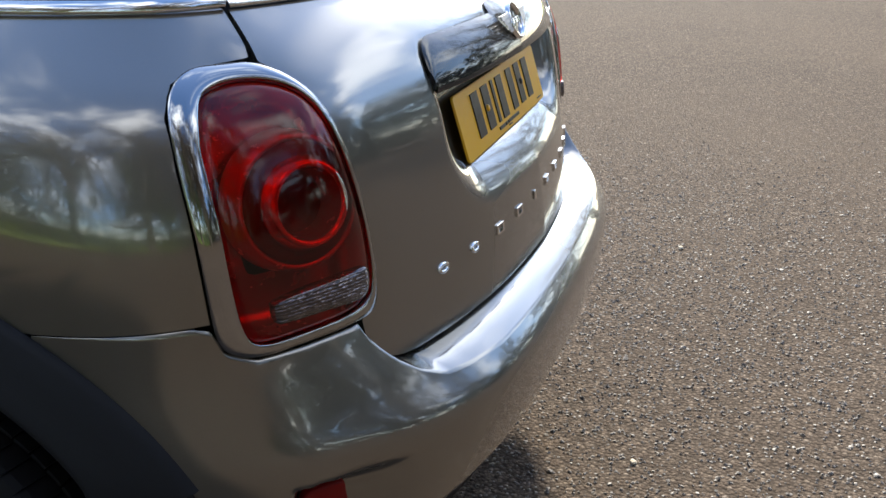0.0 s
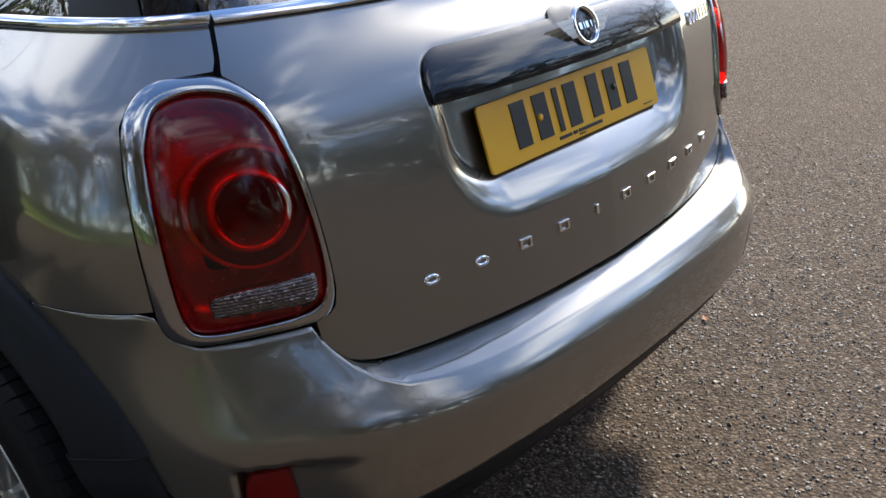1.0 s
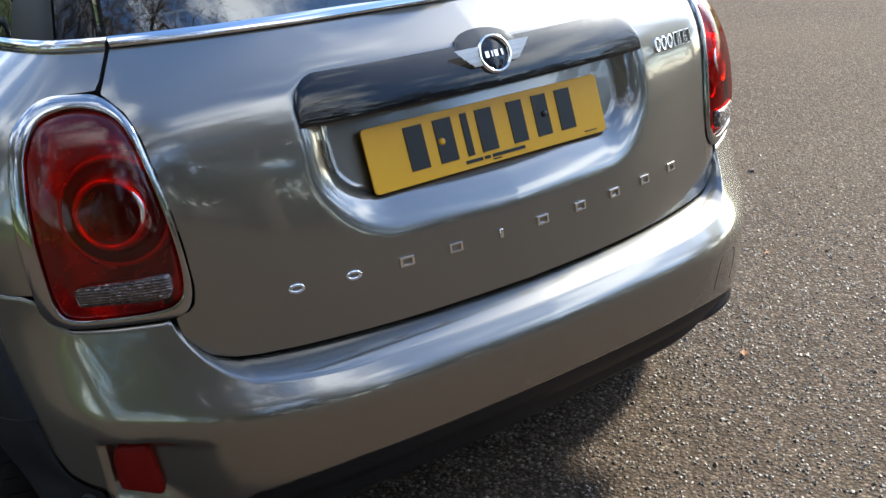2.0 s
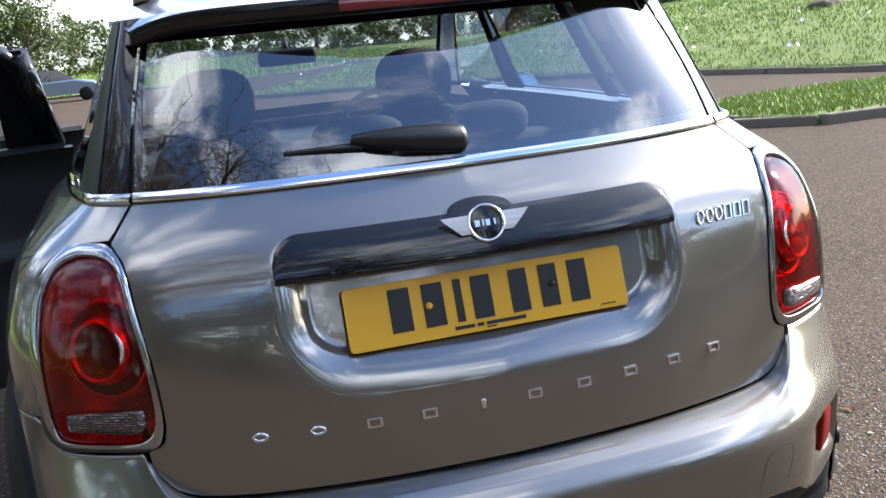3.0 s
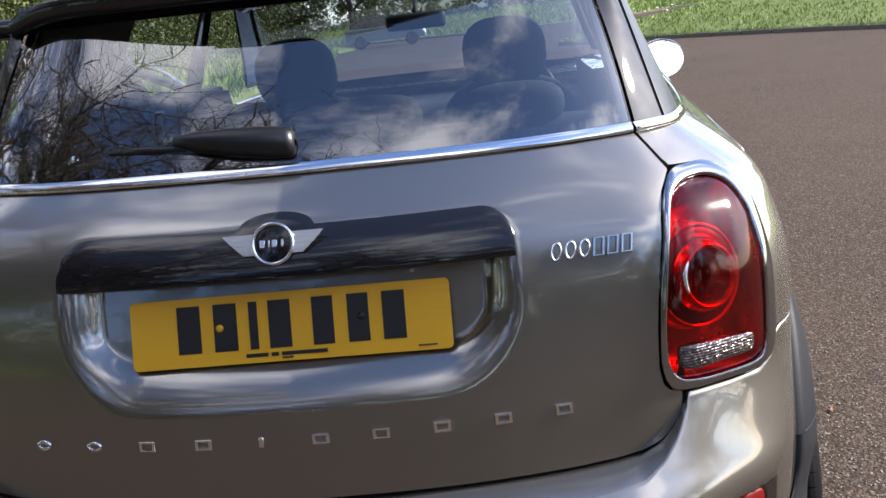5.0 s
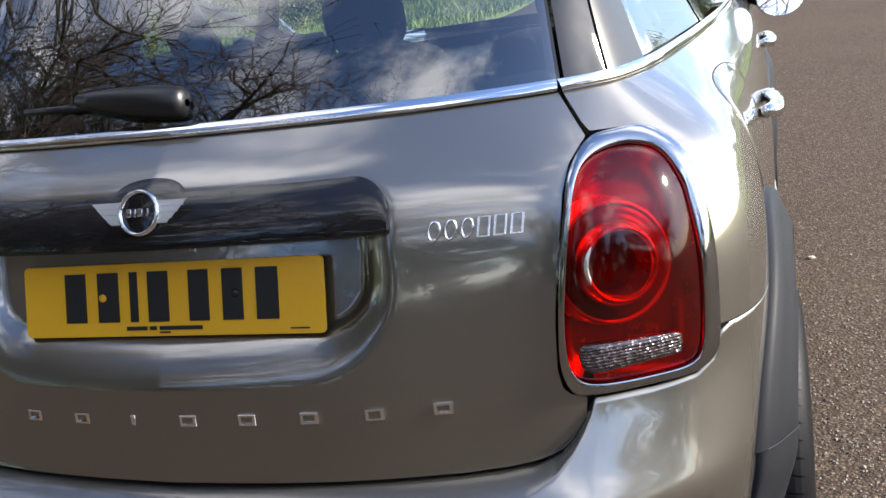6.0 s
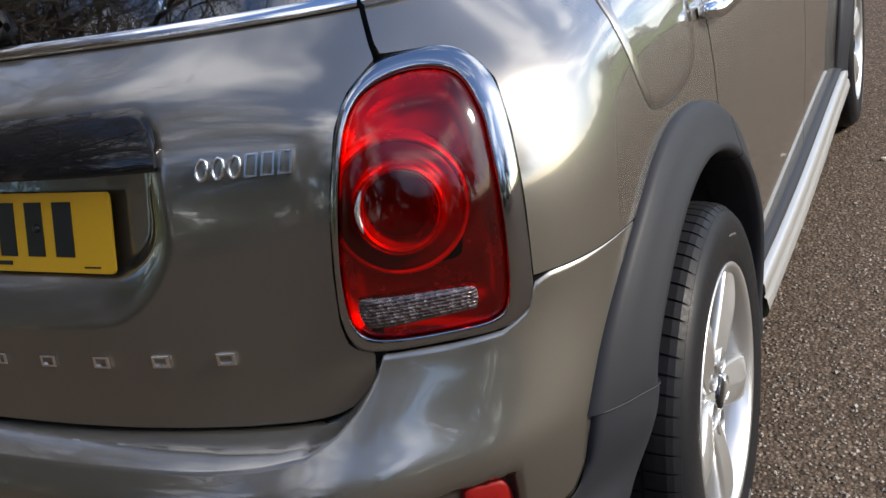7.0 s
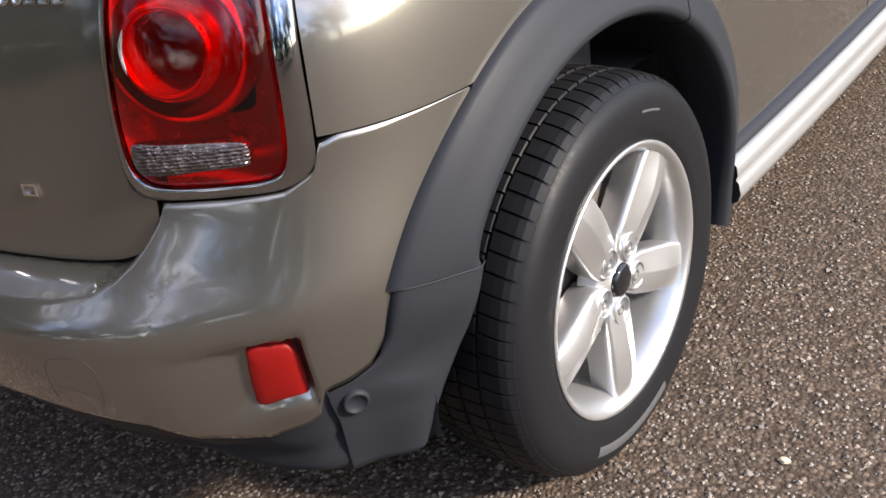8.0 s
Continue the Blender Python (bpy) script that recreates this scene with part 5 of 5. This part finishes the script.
def inside(loop, x, y):
    xs, ys = loop[:, 0], loop[:, 1]
    xn, yn = np.roll(xs, -1), np.roll(ys, -1)
    hit = ((ys > y) != (yn > y)) & (x < (xn - xs) * (y - ys) / (yn - ys + 1e-12) + xs)
    return hit.sum() % 2 == 1


def height_on(loop, rise, x, y):
    """Height of a verge's turf at a point, from how far in it lies."""
    c = loop.mean(axis=0)
    d = np.array((x, y)) - c
    a = np.arctan2(loop[:, 1] - c[1], loop[:, 0] - c[0])
    k = np.argmin(np.abs(np.angle(np.exp(1j * (a - math.atan2(d[1], d[0]))))))
    t = min(1.0, np.linalg.norm(d) / np.linalg.norm(loop[k] - c))
    return .10 + rise * (1 - t * t)


def scatter(loop, rise, box, count, seed):
    rng = np.random.default_rng(seed)
    spots = []
    while len(spots) < count:
        x, y = rng.uniform(box[0], box[2]), rng.uniform(box[1], box[3])
        if inside(loop, x, y):
            spots.append((x, y, height_on(loop, rise, x, y)))
    return spots


tuft_field("grass", scatter(loop_a, 1.6, (2, 8, 36, 44), 34000, 3), .065, GRASS, "long rough verge grass", 5, 3)
tuft_field("grass", scatter(loop_i, .10, (5, 4, 19, 11), 3500, 4), .07, GRASS, "short mown grass", 5, 4, .06)
tuft_field("grass", scatter(loop_l, .9, (-18, 5, -5, 40), 8000, 5), .30, GRASS, "long grass on the bank", 5, 5)
tuft_field("grass", scatter(loop_f, 1.0, (-12, 50, 24, 75), 5000, 6), .30, GRASS, "grass verge in the distance", 5, 6, .25)
WHITE = plain("petals", (0.75, 0.75, 0.70), 0.7)
bm = bmesh.new()
rng = np.random.default_rng(8)
for x, y, z in scatter(loop_a, 1.6, (3, 9, 32, 40), 420, 9):
    bmesh.ops.create_circle(bm, cap_ends=True, segments=6, radius=.03 + .02 * rng.random(), matrix=Matrix.Translation((x, y, z + .25 + .08 * rng.random())) @ pose(0, 0, 0, rng.uniform(-50, 50), rng.uniform(-50, 50)))
tagged(part("flowers", bm, WHITE, None), "small white flowers in the long grass", "flowers", kind="stuff")


# bare earth thrown up in the grass
EARTH = plain("dark_earth", (0.045, 0.030, 0.020), 0.95, grain=22, vary=0.5, relief=0.02)
for x, y, w in ((14.5, 18.3, .42), (17.2, 20.2, .46), (16.2, 19.0, .22)):
    bm = bmesh.new()
    lump = np.random.default_rng(int(x * 10))
    grid(bm, [[(w * r * math.cos(a) * (1 + .12 * lump.normal()), w * .7 * r * math.sin(a) * (1 + .12 * lump.normal()), .34 * w * h * (1 + .15 * lump.normal()) - .04) for a in np.linspace(0, 2 * math.pi, 20, endpoint=False)] for r, h in ((1.1, 0), (.95, .35), (.7, .75), (.4, .95), (.02, 1.0))], closed=True)
    bmesh.ops.transform(bm, matrix=Matrix.Translation((x, y, height_on(loop_a, 1.6, x, y) + .02)), verts=bm.verts)
    tagged(part("molehill", bm, EARTH, None), "dark crumbly molehill in the verge grass", "molehill", "molehills")


# trees
def limb(bm, start, way, length, radius, level, rng, tips, bend=.28, sides=6):
    """A bent limb with its twigs; the ends go to tips."""
    pts, rad, p, d = [start.copy()], [radius], start.copy(), way.normalized()
    n = 5 if level > 1 else 4
    for k in range(n):
        d = (d + Vector(rng.normal(0, bend, 3)) + Vector((0, 0, .06))).normalized()
        p = p + d * length / n
        pts.append(p.copy())
        rad.append(radius * (1 - .75 * (k + 1) / n))
    tube(bm, pts, rad, max(3, sides), False)
    if level == 0:
        tips.append(p)
        return
    for k in range(1, n + 1):
        for _ in range(2):
            if rng.random() < .85:
                turn = Vector(rng.normal(0, 1, 3)).cross(d).normalized()
                nd = (d * rng.uniform(.35, .8) + turn * rng.uniform(.5, .95)).normalized()
                limb(bm, pts[k], nd, length * rng.uniform(.45, .68), rad[k] * .62 + .004, level - 1, rng, tips, bend, sides - 1)


def tree(name, x, y, height, leafy, seed, label, spread=1.0, group=""):
    rng = np.random.default_rng(seed)
    root = thing(name, label, "tree", group)
    root.matrix_basis = Matrix.Translation((x, y, .05))
    bm, tips = bmesh.new(), []
    trunk = height * .30
    pts = [Vector((0, 0, -.2)), Vector((.02, 0, trunk * .5)), Vector((.05 * height * rng.normal(0, .2), 0, trunk))]
    r0 = height * .022
    tube(bm, pts, [r0 * 1.3, r0, r0 * .85], 9, False)
    for k in range(5 if leafy else 6):
        a = 2 * math.pi * k / 5 + rng.normal(0, .3)
        way = Vector((math.cos(a) * spread, math.sin(a) * spread, rng.uniform(.7, 1.5)))
        limb(bm, pts[-1] - Vector((0, 0, trunk * rng.uniform(0, .35))), way, height * .42, r0 * .6, 2 if leafy else 3, rng, tips)
    part("trunk", bm, BARK, root)
    if leafy:
        verts, faces = [], []
        for tip in tips:
            for _ in range(leafy):
                c = tip + Vector(rng.normal(0, height * .045, 3))
                a, b = Vector(rng.normal(0, 1, 3)).normalized(), Vector(rng.normal(0, 1, 3)).normalized()
                w = .035 + .035 * rng.random()
                b = (b - a * a.dot(b)).normalized()
                k = len(verts)
                verts += [c - a * w * 1.5, c + b * w, c + a * w * 1.5, c - b * w]
                faces.append((k, k + 1, k + 2, k + 3))
        mesh = bpy.data.meshes.new("crown")
        mesh.from_pydata(verts, [], faces)
        mesh.materials.append(LEAF)
        crown = new("crown", mesh)
        crown.parent = root
    return root


# leafy trees and hedge along the bank, bare trees round the car park
first = tree("tree", -12, 24, 8.5, 70, 11, "roadside tree in fresh spring leaf", 1.1, "roadside trees")
for x, y, a, k in ((-10.5, 17, 80, .85), (-14, 31, 200, 1.1), (-10, 38, 310, .9), (-15, 20, 20, 1.2), (-14, 44, 100, 1.2), (-8, 50, 60, .8), (22, 62, 10, .8), (34, 58, 190, .9), (12, 84, 250, 1.0)):
    ob = copy_thing(first, pose(x, y, .3, 0, 0, a))
    ob.scale = (k, k, k)
bare = tree("bare_tree", -8.4, -3.2, 13, 0, 21, "tall bare tree with dark twisted branches", 1.2, "bare trees")
for x, y, a, k in ((-7.6, -7.6, 120, 1.15), (-9.5, -10, 40, 1.25), (-8.6, 2.2, 230, 1.0), (-11, -4.5, 150, 1.1), (-1.5, -14, 60, 1.2), (-14, -9, 300, 1.1), (17, -5, 10, .9), (7, -17, 200, 1.0)):
    ob = copy_thing(bare, pose(x, y, 0, 0, 0, a))
    ob.scale = (k, k, k)


def hedge(name, line, depth, height, count, material, label, seed, leaf=.05):
    """A belt of bushes: clumps of leaves in an uneven volume, one object of stuff."""
    rng = np.random.default_rng(seed)
    line = np.array(line, float)
    seg = np.concatenate([[0], np.cumsum(np.linalg.norm(np.diff(line, axis=0), axis=1))])
    n = count // 60
    q = rng.uniform(0, seg[-1], n)
    top = height * (.68 + .20 * np.sin(q * .9 + seed) + .12 * np.sin(q * 2.3))
    mid = np.column_stack([np.interp(q, seg, line[:, 0]), np.interp(q, seg, line[:, 1]), rng.uniform(.03, 1, n) ** .8 * top])
    mid[:, :2] += rng.normal(0, depth * .4, (n, 2))
    mid, r = np.repeat(mid, 60, axis=0), np.repeat(rng.uniform(.25, .65, n), 60)
    d = rng.normal(0, 1, mid.shape)
    d *= (r * rng.uniform(.5, 1.1, len(r)) / np.linalg.norm(d, axis=1))[:, None]
    a, b = rng.normal(0, 1, mid.shape), rng.normal(0, 1, mid.shape)
    a /= np.linalg.norm(a, axis=1)[:, None]
    b -= a * (a * b).sum(axis=1)[:, None]
    b /= np.linalg.norm(b, axis=1)[:, None]
    w = (leaf * rng.uniform(.5, 1.2, len(r)))[:, None]
    c = mid + d
    c[:, 2] = np.maximum(c[:, 2], .05)
    verts = np.stack([c - a * w, c + b * w * .6, c + a * w, c - b * w * .6], axis=1).reshape(-1, 3)
    mesh = bpy.data.meshes.new(name)
    mesh.from_pydata(verts.tolist(), [], np.arange(len(verts)).reshape(-1, 4).tolist())
    mesh.materials.append(material)
    return tagged(new(name, mesh), label, "hedge", kind="stuff")


hedge("hedge", ((-9, 6), (-8.6, 14), (-8.8, 22), (-9.5, 32), (-12, 44)), 1.1, 5.5, 150000, LEAF, "tall roadside hedge in fresh leaf", 31, .038)
hedge("hedge", ((-11, 4), (-11, 16), (-11.5, 30), (-12, 40), (-11, 54)), 1.4, 8.5, 90000, DULL_LEAF, "tangled brown-green thicket behind the hedge", 32, .07)
hedge("hedge", ((-10.5, -16), (-8.5, -10), (-7.5, -4), (-7.5, 2), (-8.5, 8)), 1.0, 6.0, 80000, LEAF_DARK, "dark overgrown hedge beside the car park", 33)
hedge("hedge", ((24, 60), (31, 58), (40, 46), (48, 32)), .9, 3.6, 26000, LEAF_DARK, "dark clipped hedge before the houses", 34, .16)
hedge("hedge", ((22, 56), (27, 56)), .6, 3.1, 4000, LEAF, "bright bush on the bank", 35, .14)
hedge("hedge", ((-16, 62), (-4, 68), (10, 80), (30, 92)), 2.0, 6.0, 50000, LEAF, "distant belt of trees", 36, .14)
hedge("hedge", ((-14, -13), (-6, -16), (4, -18), (14, -16), (22, -10)), 1.4, 7.5, 60000, LEAF_DARK, "dark belt of trees and shrubs behind the car park", 37, .16)

# ---- bungalows far beyond the hedge ----
def bungalow(x, y, turn, length, rise):
    root = thing("bungalow", "low brick bungalow with a grey tiled roof", "house", "bungalows")
    root.matrix_basis = pose(x, y, rise, 0, 0, turn)
    bm = bmesh.new()
    block(bm, -length / 2, length / 2, -4, 4, -rise - .1, 2.5, .02, 1)
    part("wall", bm, BRICK, root)
    bm = bmesh.new()
    line = []
    for k in range(13):
        line += [(4.5 - k * .375, 2.37 + k * .2), (4.5 - k * .375, 2.43 + k * .2)]
    line = [(-q, z) for q, z in line] + line[::-1]
    grid(bm, [[(-length / 2 - .4, q, z), (length / 2 + .4, q, z)] for q, z in line])
    part("roof", bm, TILES, root)
    for wx in (-length * .3, length * .05, length * .32):
        bm = bmesh.new()
        block(bm, wx - .8, wx + .8, -4.05, -3.95, .9, 2.1, .02, 1)
        part("window", bm, GLOSS_BLACK, root)


BRICK = plain("brick", (0.28, 0.14, 0.09), 0.9, grain=8, vary=0.3)
TILES = plain("roof_tiles", (0.13, 0.105, 0.095), 0.85, grain=6, vary=0.3)
bungalow(44.0, 110, -4, 11, .6)
bungalow(66, 132, 0, 12, .9)

# ---- parked cars and posts up the road ----
def far_car(x, y, turn, paint):
    root = thing("parked_car", "small silver-blue hatchback parked by the verge", "car")
    root.matrix_basis = pose(x, y, 0, 0, 0, turn)
    bm = bmesh.new()
    side_line = ((-1.95, .35), (-1.98, .65), (-1.85, .88), (-1.70, .95), (.85, .98), (1.65, .82), (1.95, .62), (1.98, .38))
    rows = []
    for w in (-.86, -.80, 0, .80, .86):
        rows.append([(a * (1 if abs(w) < .85 else .97), w, z * (1 if abs(w) < .81 else .93) + (.02 if w == 0 else 0)) for a, z in side_line])
    grid(bm, rows)
    for w in (-.86, .86):
        a = [bm.verts.new((q * .97, w, z * .93)) for q, z in side_line]
        bm.faces.new(a if w > 0 else a[::-1])
    part("body", bm, paint, root)
    bm = bmesh.new()
    grid(bm, [[(-1.72, w, .93), (-1.45, w * .8, 1.38), (-.9, w * .76, 1.48), (.15, w * .76, 1.46), (.95, w, .96)] for w in np.linspace(-.78, .78, 7)])
    for s in (-.78, .78):
        a = [bm.verts.new(c) for c in ((-1.72, s, .93), (-1.45, s * .8, 1.38), (-.9, s * .76, 1.48), (.15, s * .76, 1.46), (.95, s, .96))]
        bm.faces.new(a)
    part("cabin", bm, GLOSS_BLACK, root, "dark windows")
    bm = bmesh.new()
    grid(bm, [[(q, w, z) for w in np.linspace(-.57, .57, 6)] for q, z in ((-1.42, 1.42), (-.9, 1.505), (.12, 1.485))])
    part("roof", bm, paint, root)
    for wx in (-1.2, 1.25):
        for wy in (-.80, .80):
            bm = bmesh.new()
            spin(bm, ((.0001, .09), (.18, .10), (.20, .095), (.30, .09), (.31, .0), (.30, -.09)), (wx, wy, .31), (0, 1 if wy > 0 else -1, 0), 24)
            part("wheel", bm, RUBBER, root)
    for wy in (-.62, .62):
        bm = bmesh.new()
        block(bm, 1.84, 1.95, wy - .15, wy + .15, .62, .76, .03, 2)
        part("headlight", bm, SILVER, root)


far_car(-5.7, 45.6, 4, plain("far_car_paint", (0.16, 0.20, 0.26), 0.3, 0.5, coat=1.0))
WOOD = plain("post_wood", (0.30, 0.20, 0.08), 0.9, grain=20, vary=0.3)
for x, y in (((4.5, 58.5), (6.6, 60.5), (8.8, 63), (11, 66), (13.5, 69.5))):
    bm = bmesh.new()
    block(bm, -.10, .10, -.10, .10, 0, 1.25, .02, 1, pose(x, y, 0))
    tagged(part("marker_post", bm, WOOD, None), "weathered yellow-brown timber marker post", "post", "marker posts")

# dead leaves and a few larger stones lying on the asphalt
DRY = plain("dry_leaf_brown", (0.20, 0.085, 0.035), 0.9, grain=60, vary=0.35)
PALE = plain("pale_stone", (0.42, 0.36, 0.27), 0.9, grain=80, vary=0.25, relief=0.002)
DIM = plain("dark_stone", (0.045, 0.036, 0.032), 0.9, grain=80, vary=0.3, relief=0.002)


def fallen_leaf(x, y, turn, size):
    rows = []
    for t in np.linspace(0, 1, 7):
        w = size * .36 * math.sin(math.pi * min(1, t * .96 + .02)) ** .8
        rows.append([((t - .5) * size * 2, q * w, .006 + size * (.16 * abs(q) + .10 * (t - .5) ** 2)) for q in (-1, -.5, 0, .5, 1)])
    bm = sheet(rows)
    bmesh.ops.transform(bm, matrix=pose(x, y, 0, 0, 0, turn), verts=bm.verts)
    tagged(part("fallen_leaf", bm, DRY, None), "curled brown dead leaf lying on the asphalt", "leaf", "fallen leaves")


def loose_stone(x, y, size, material, label, seed):
    lump = np.random.default_rng(seed)
    bm = bmesh.new()
    grid(bm, [[(size * r * math.cos(a) * (1 + .15 * lump.normal()), size * .8 * r * math.sin(a) * (1 + .15 * lump.normal()), size * h * .8) for a in np.linspace(0, 2 * math.pi, 9, endpoint=False)] for r, h in ((.85, -.1), (1.0, .35), (.75, .8), (.05, .95))], closed=True)
    for f in bm.faces:
        f.smooth = False
    bmesh.ops.transform(bm, matrix=pose(x, y, 0), verts=bm.verts)
    tagged(part("loose_stone", bm, material, None), label, "stone", "loose stones")


for x, y, turn, size in ((.985, .20, 35, .022), (1.52, .98, 110, .026), (1.30, 1.45, 70, .020), (1.62, .62, 10, .018)):
    fallen_leaf(x, y, turn, size)
for k, (x, y, size, pale) in enumerate(((2.33, 1.26, .017, False), (1.056, 2.79, .016, True), (1.15, .66, .010, True), (1.68, -.24, .013, True), (.26, -.27, .010, True), (1.46, .80, .009, True))):
    loose_stone(x, y, size, PALE if pale else DIM, "pale angular stone lying on the asphalt" if pale else "dark stone lying on the asphalt", 90 + k)

# loose chippings on the asphalt
rng = np.random.default_rng(77)
count = 42000
spot = np.column_stack([rng.normal(.9, 1.35, count), rng.normal(.2, 1.25, count)])
size = rng.uniform(.0020, .0052, count) * np.where(rng.random(count) < .05, 1.5, 1.0)
turn = rng.uniform(0, 6.28, (count, 1)) + np.arange(5) * 1.257
reach = size[:, None] * rng.uniform(.7, 1.3, (count, 5))
ring = np.stack([spot[:, :1] + reach * np.cos(turn), spot[:, 1:] + reach * np.sin(turn), size[:, None] * rng.uniform(.1, .4, (count, 5))], axis=2)
peak = np.column_stack([spot + size[:, None] * .3 * rng.normal(0, 1, (count, 2)), size * rng.uniform(.6, 1.1, count)])
verts = np.concatenate([ring, peak[:, None, :]], axis=1).reshape(-1, 3).tolist()
base = np.arange(count)[:, None, None] * 6
faces = (base + np.array([(q, (q + 1) % 5, 5) for q in range(5)])).reshape(-1, 3).tolist()
mesh = bpy.data.meshes.new("chippings")
mesh.from_pydata(verts, [], faces)
mesh.materials.append(leaves("chip_stone", (0.045, 0.035, 0.028), (0.21, 0.175, 0.142)))
tagged(new("chippings", mesh), "loose pale stone chippings on the asphalt", "gravel", kind="stuff")
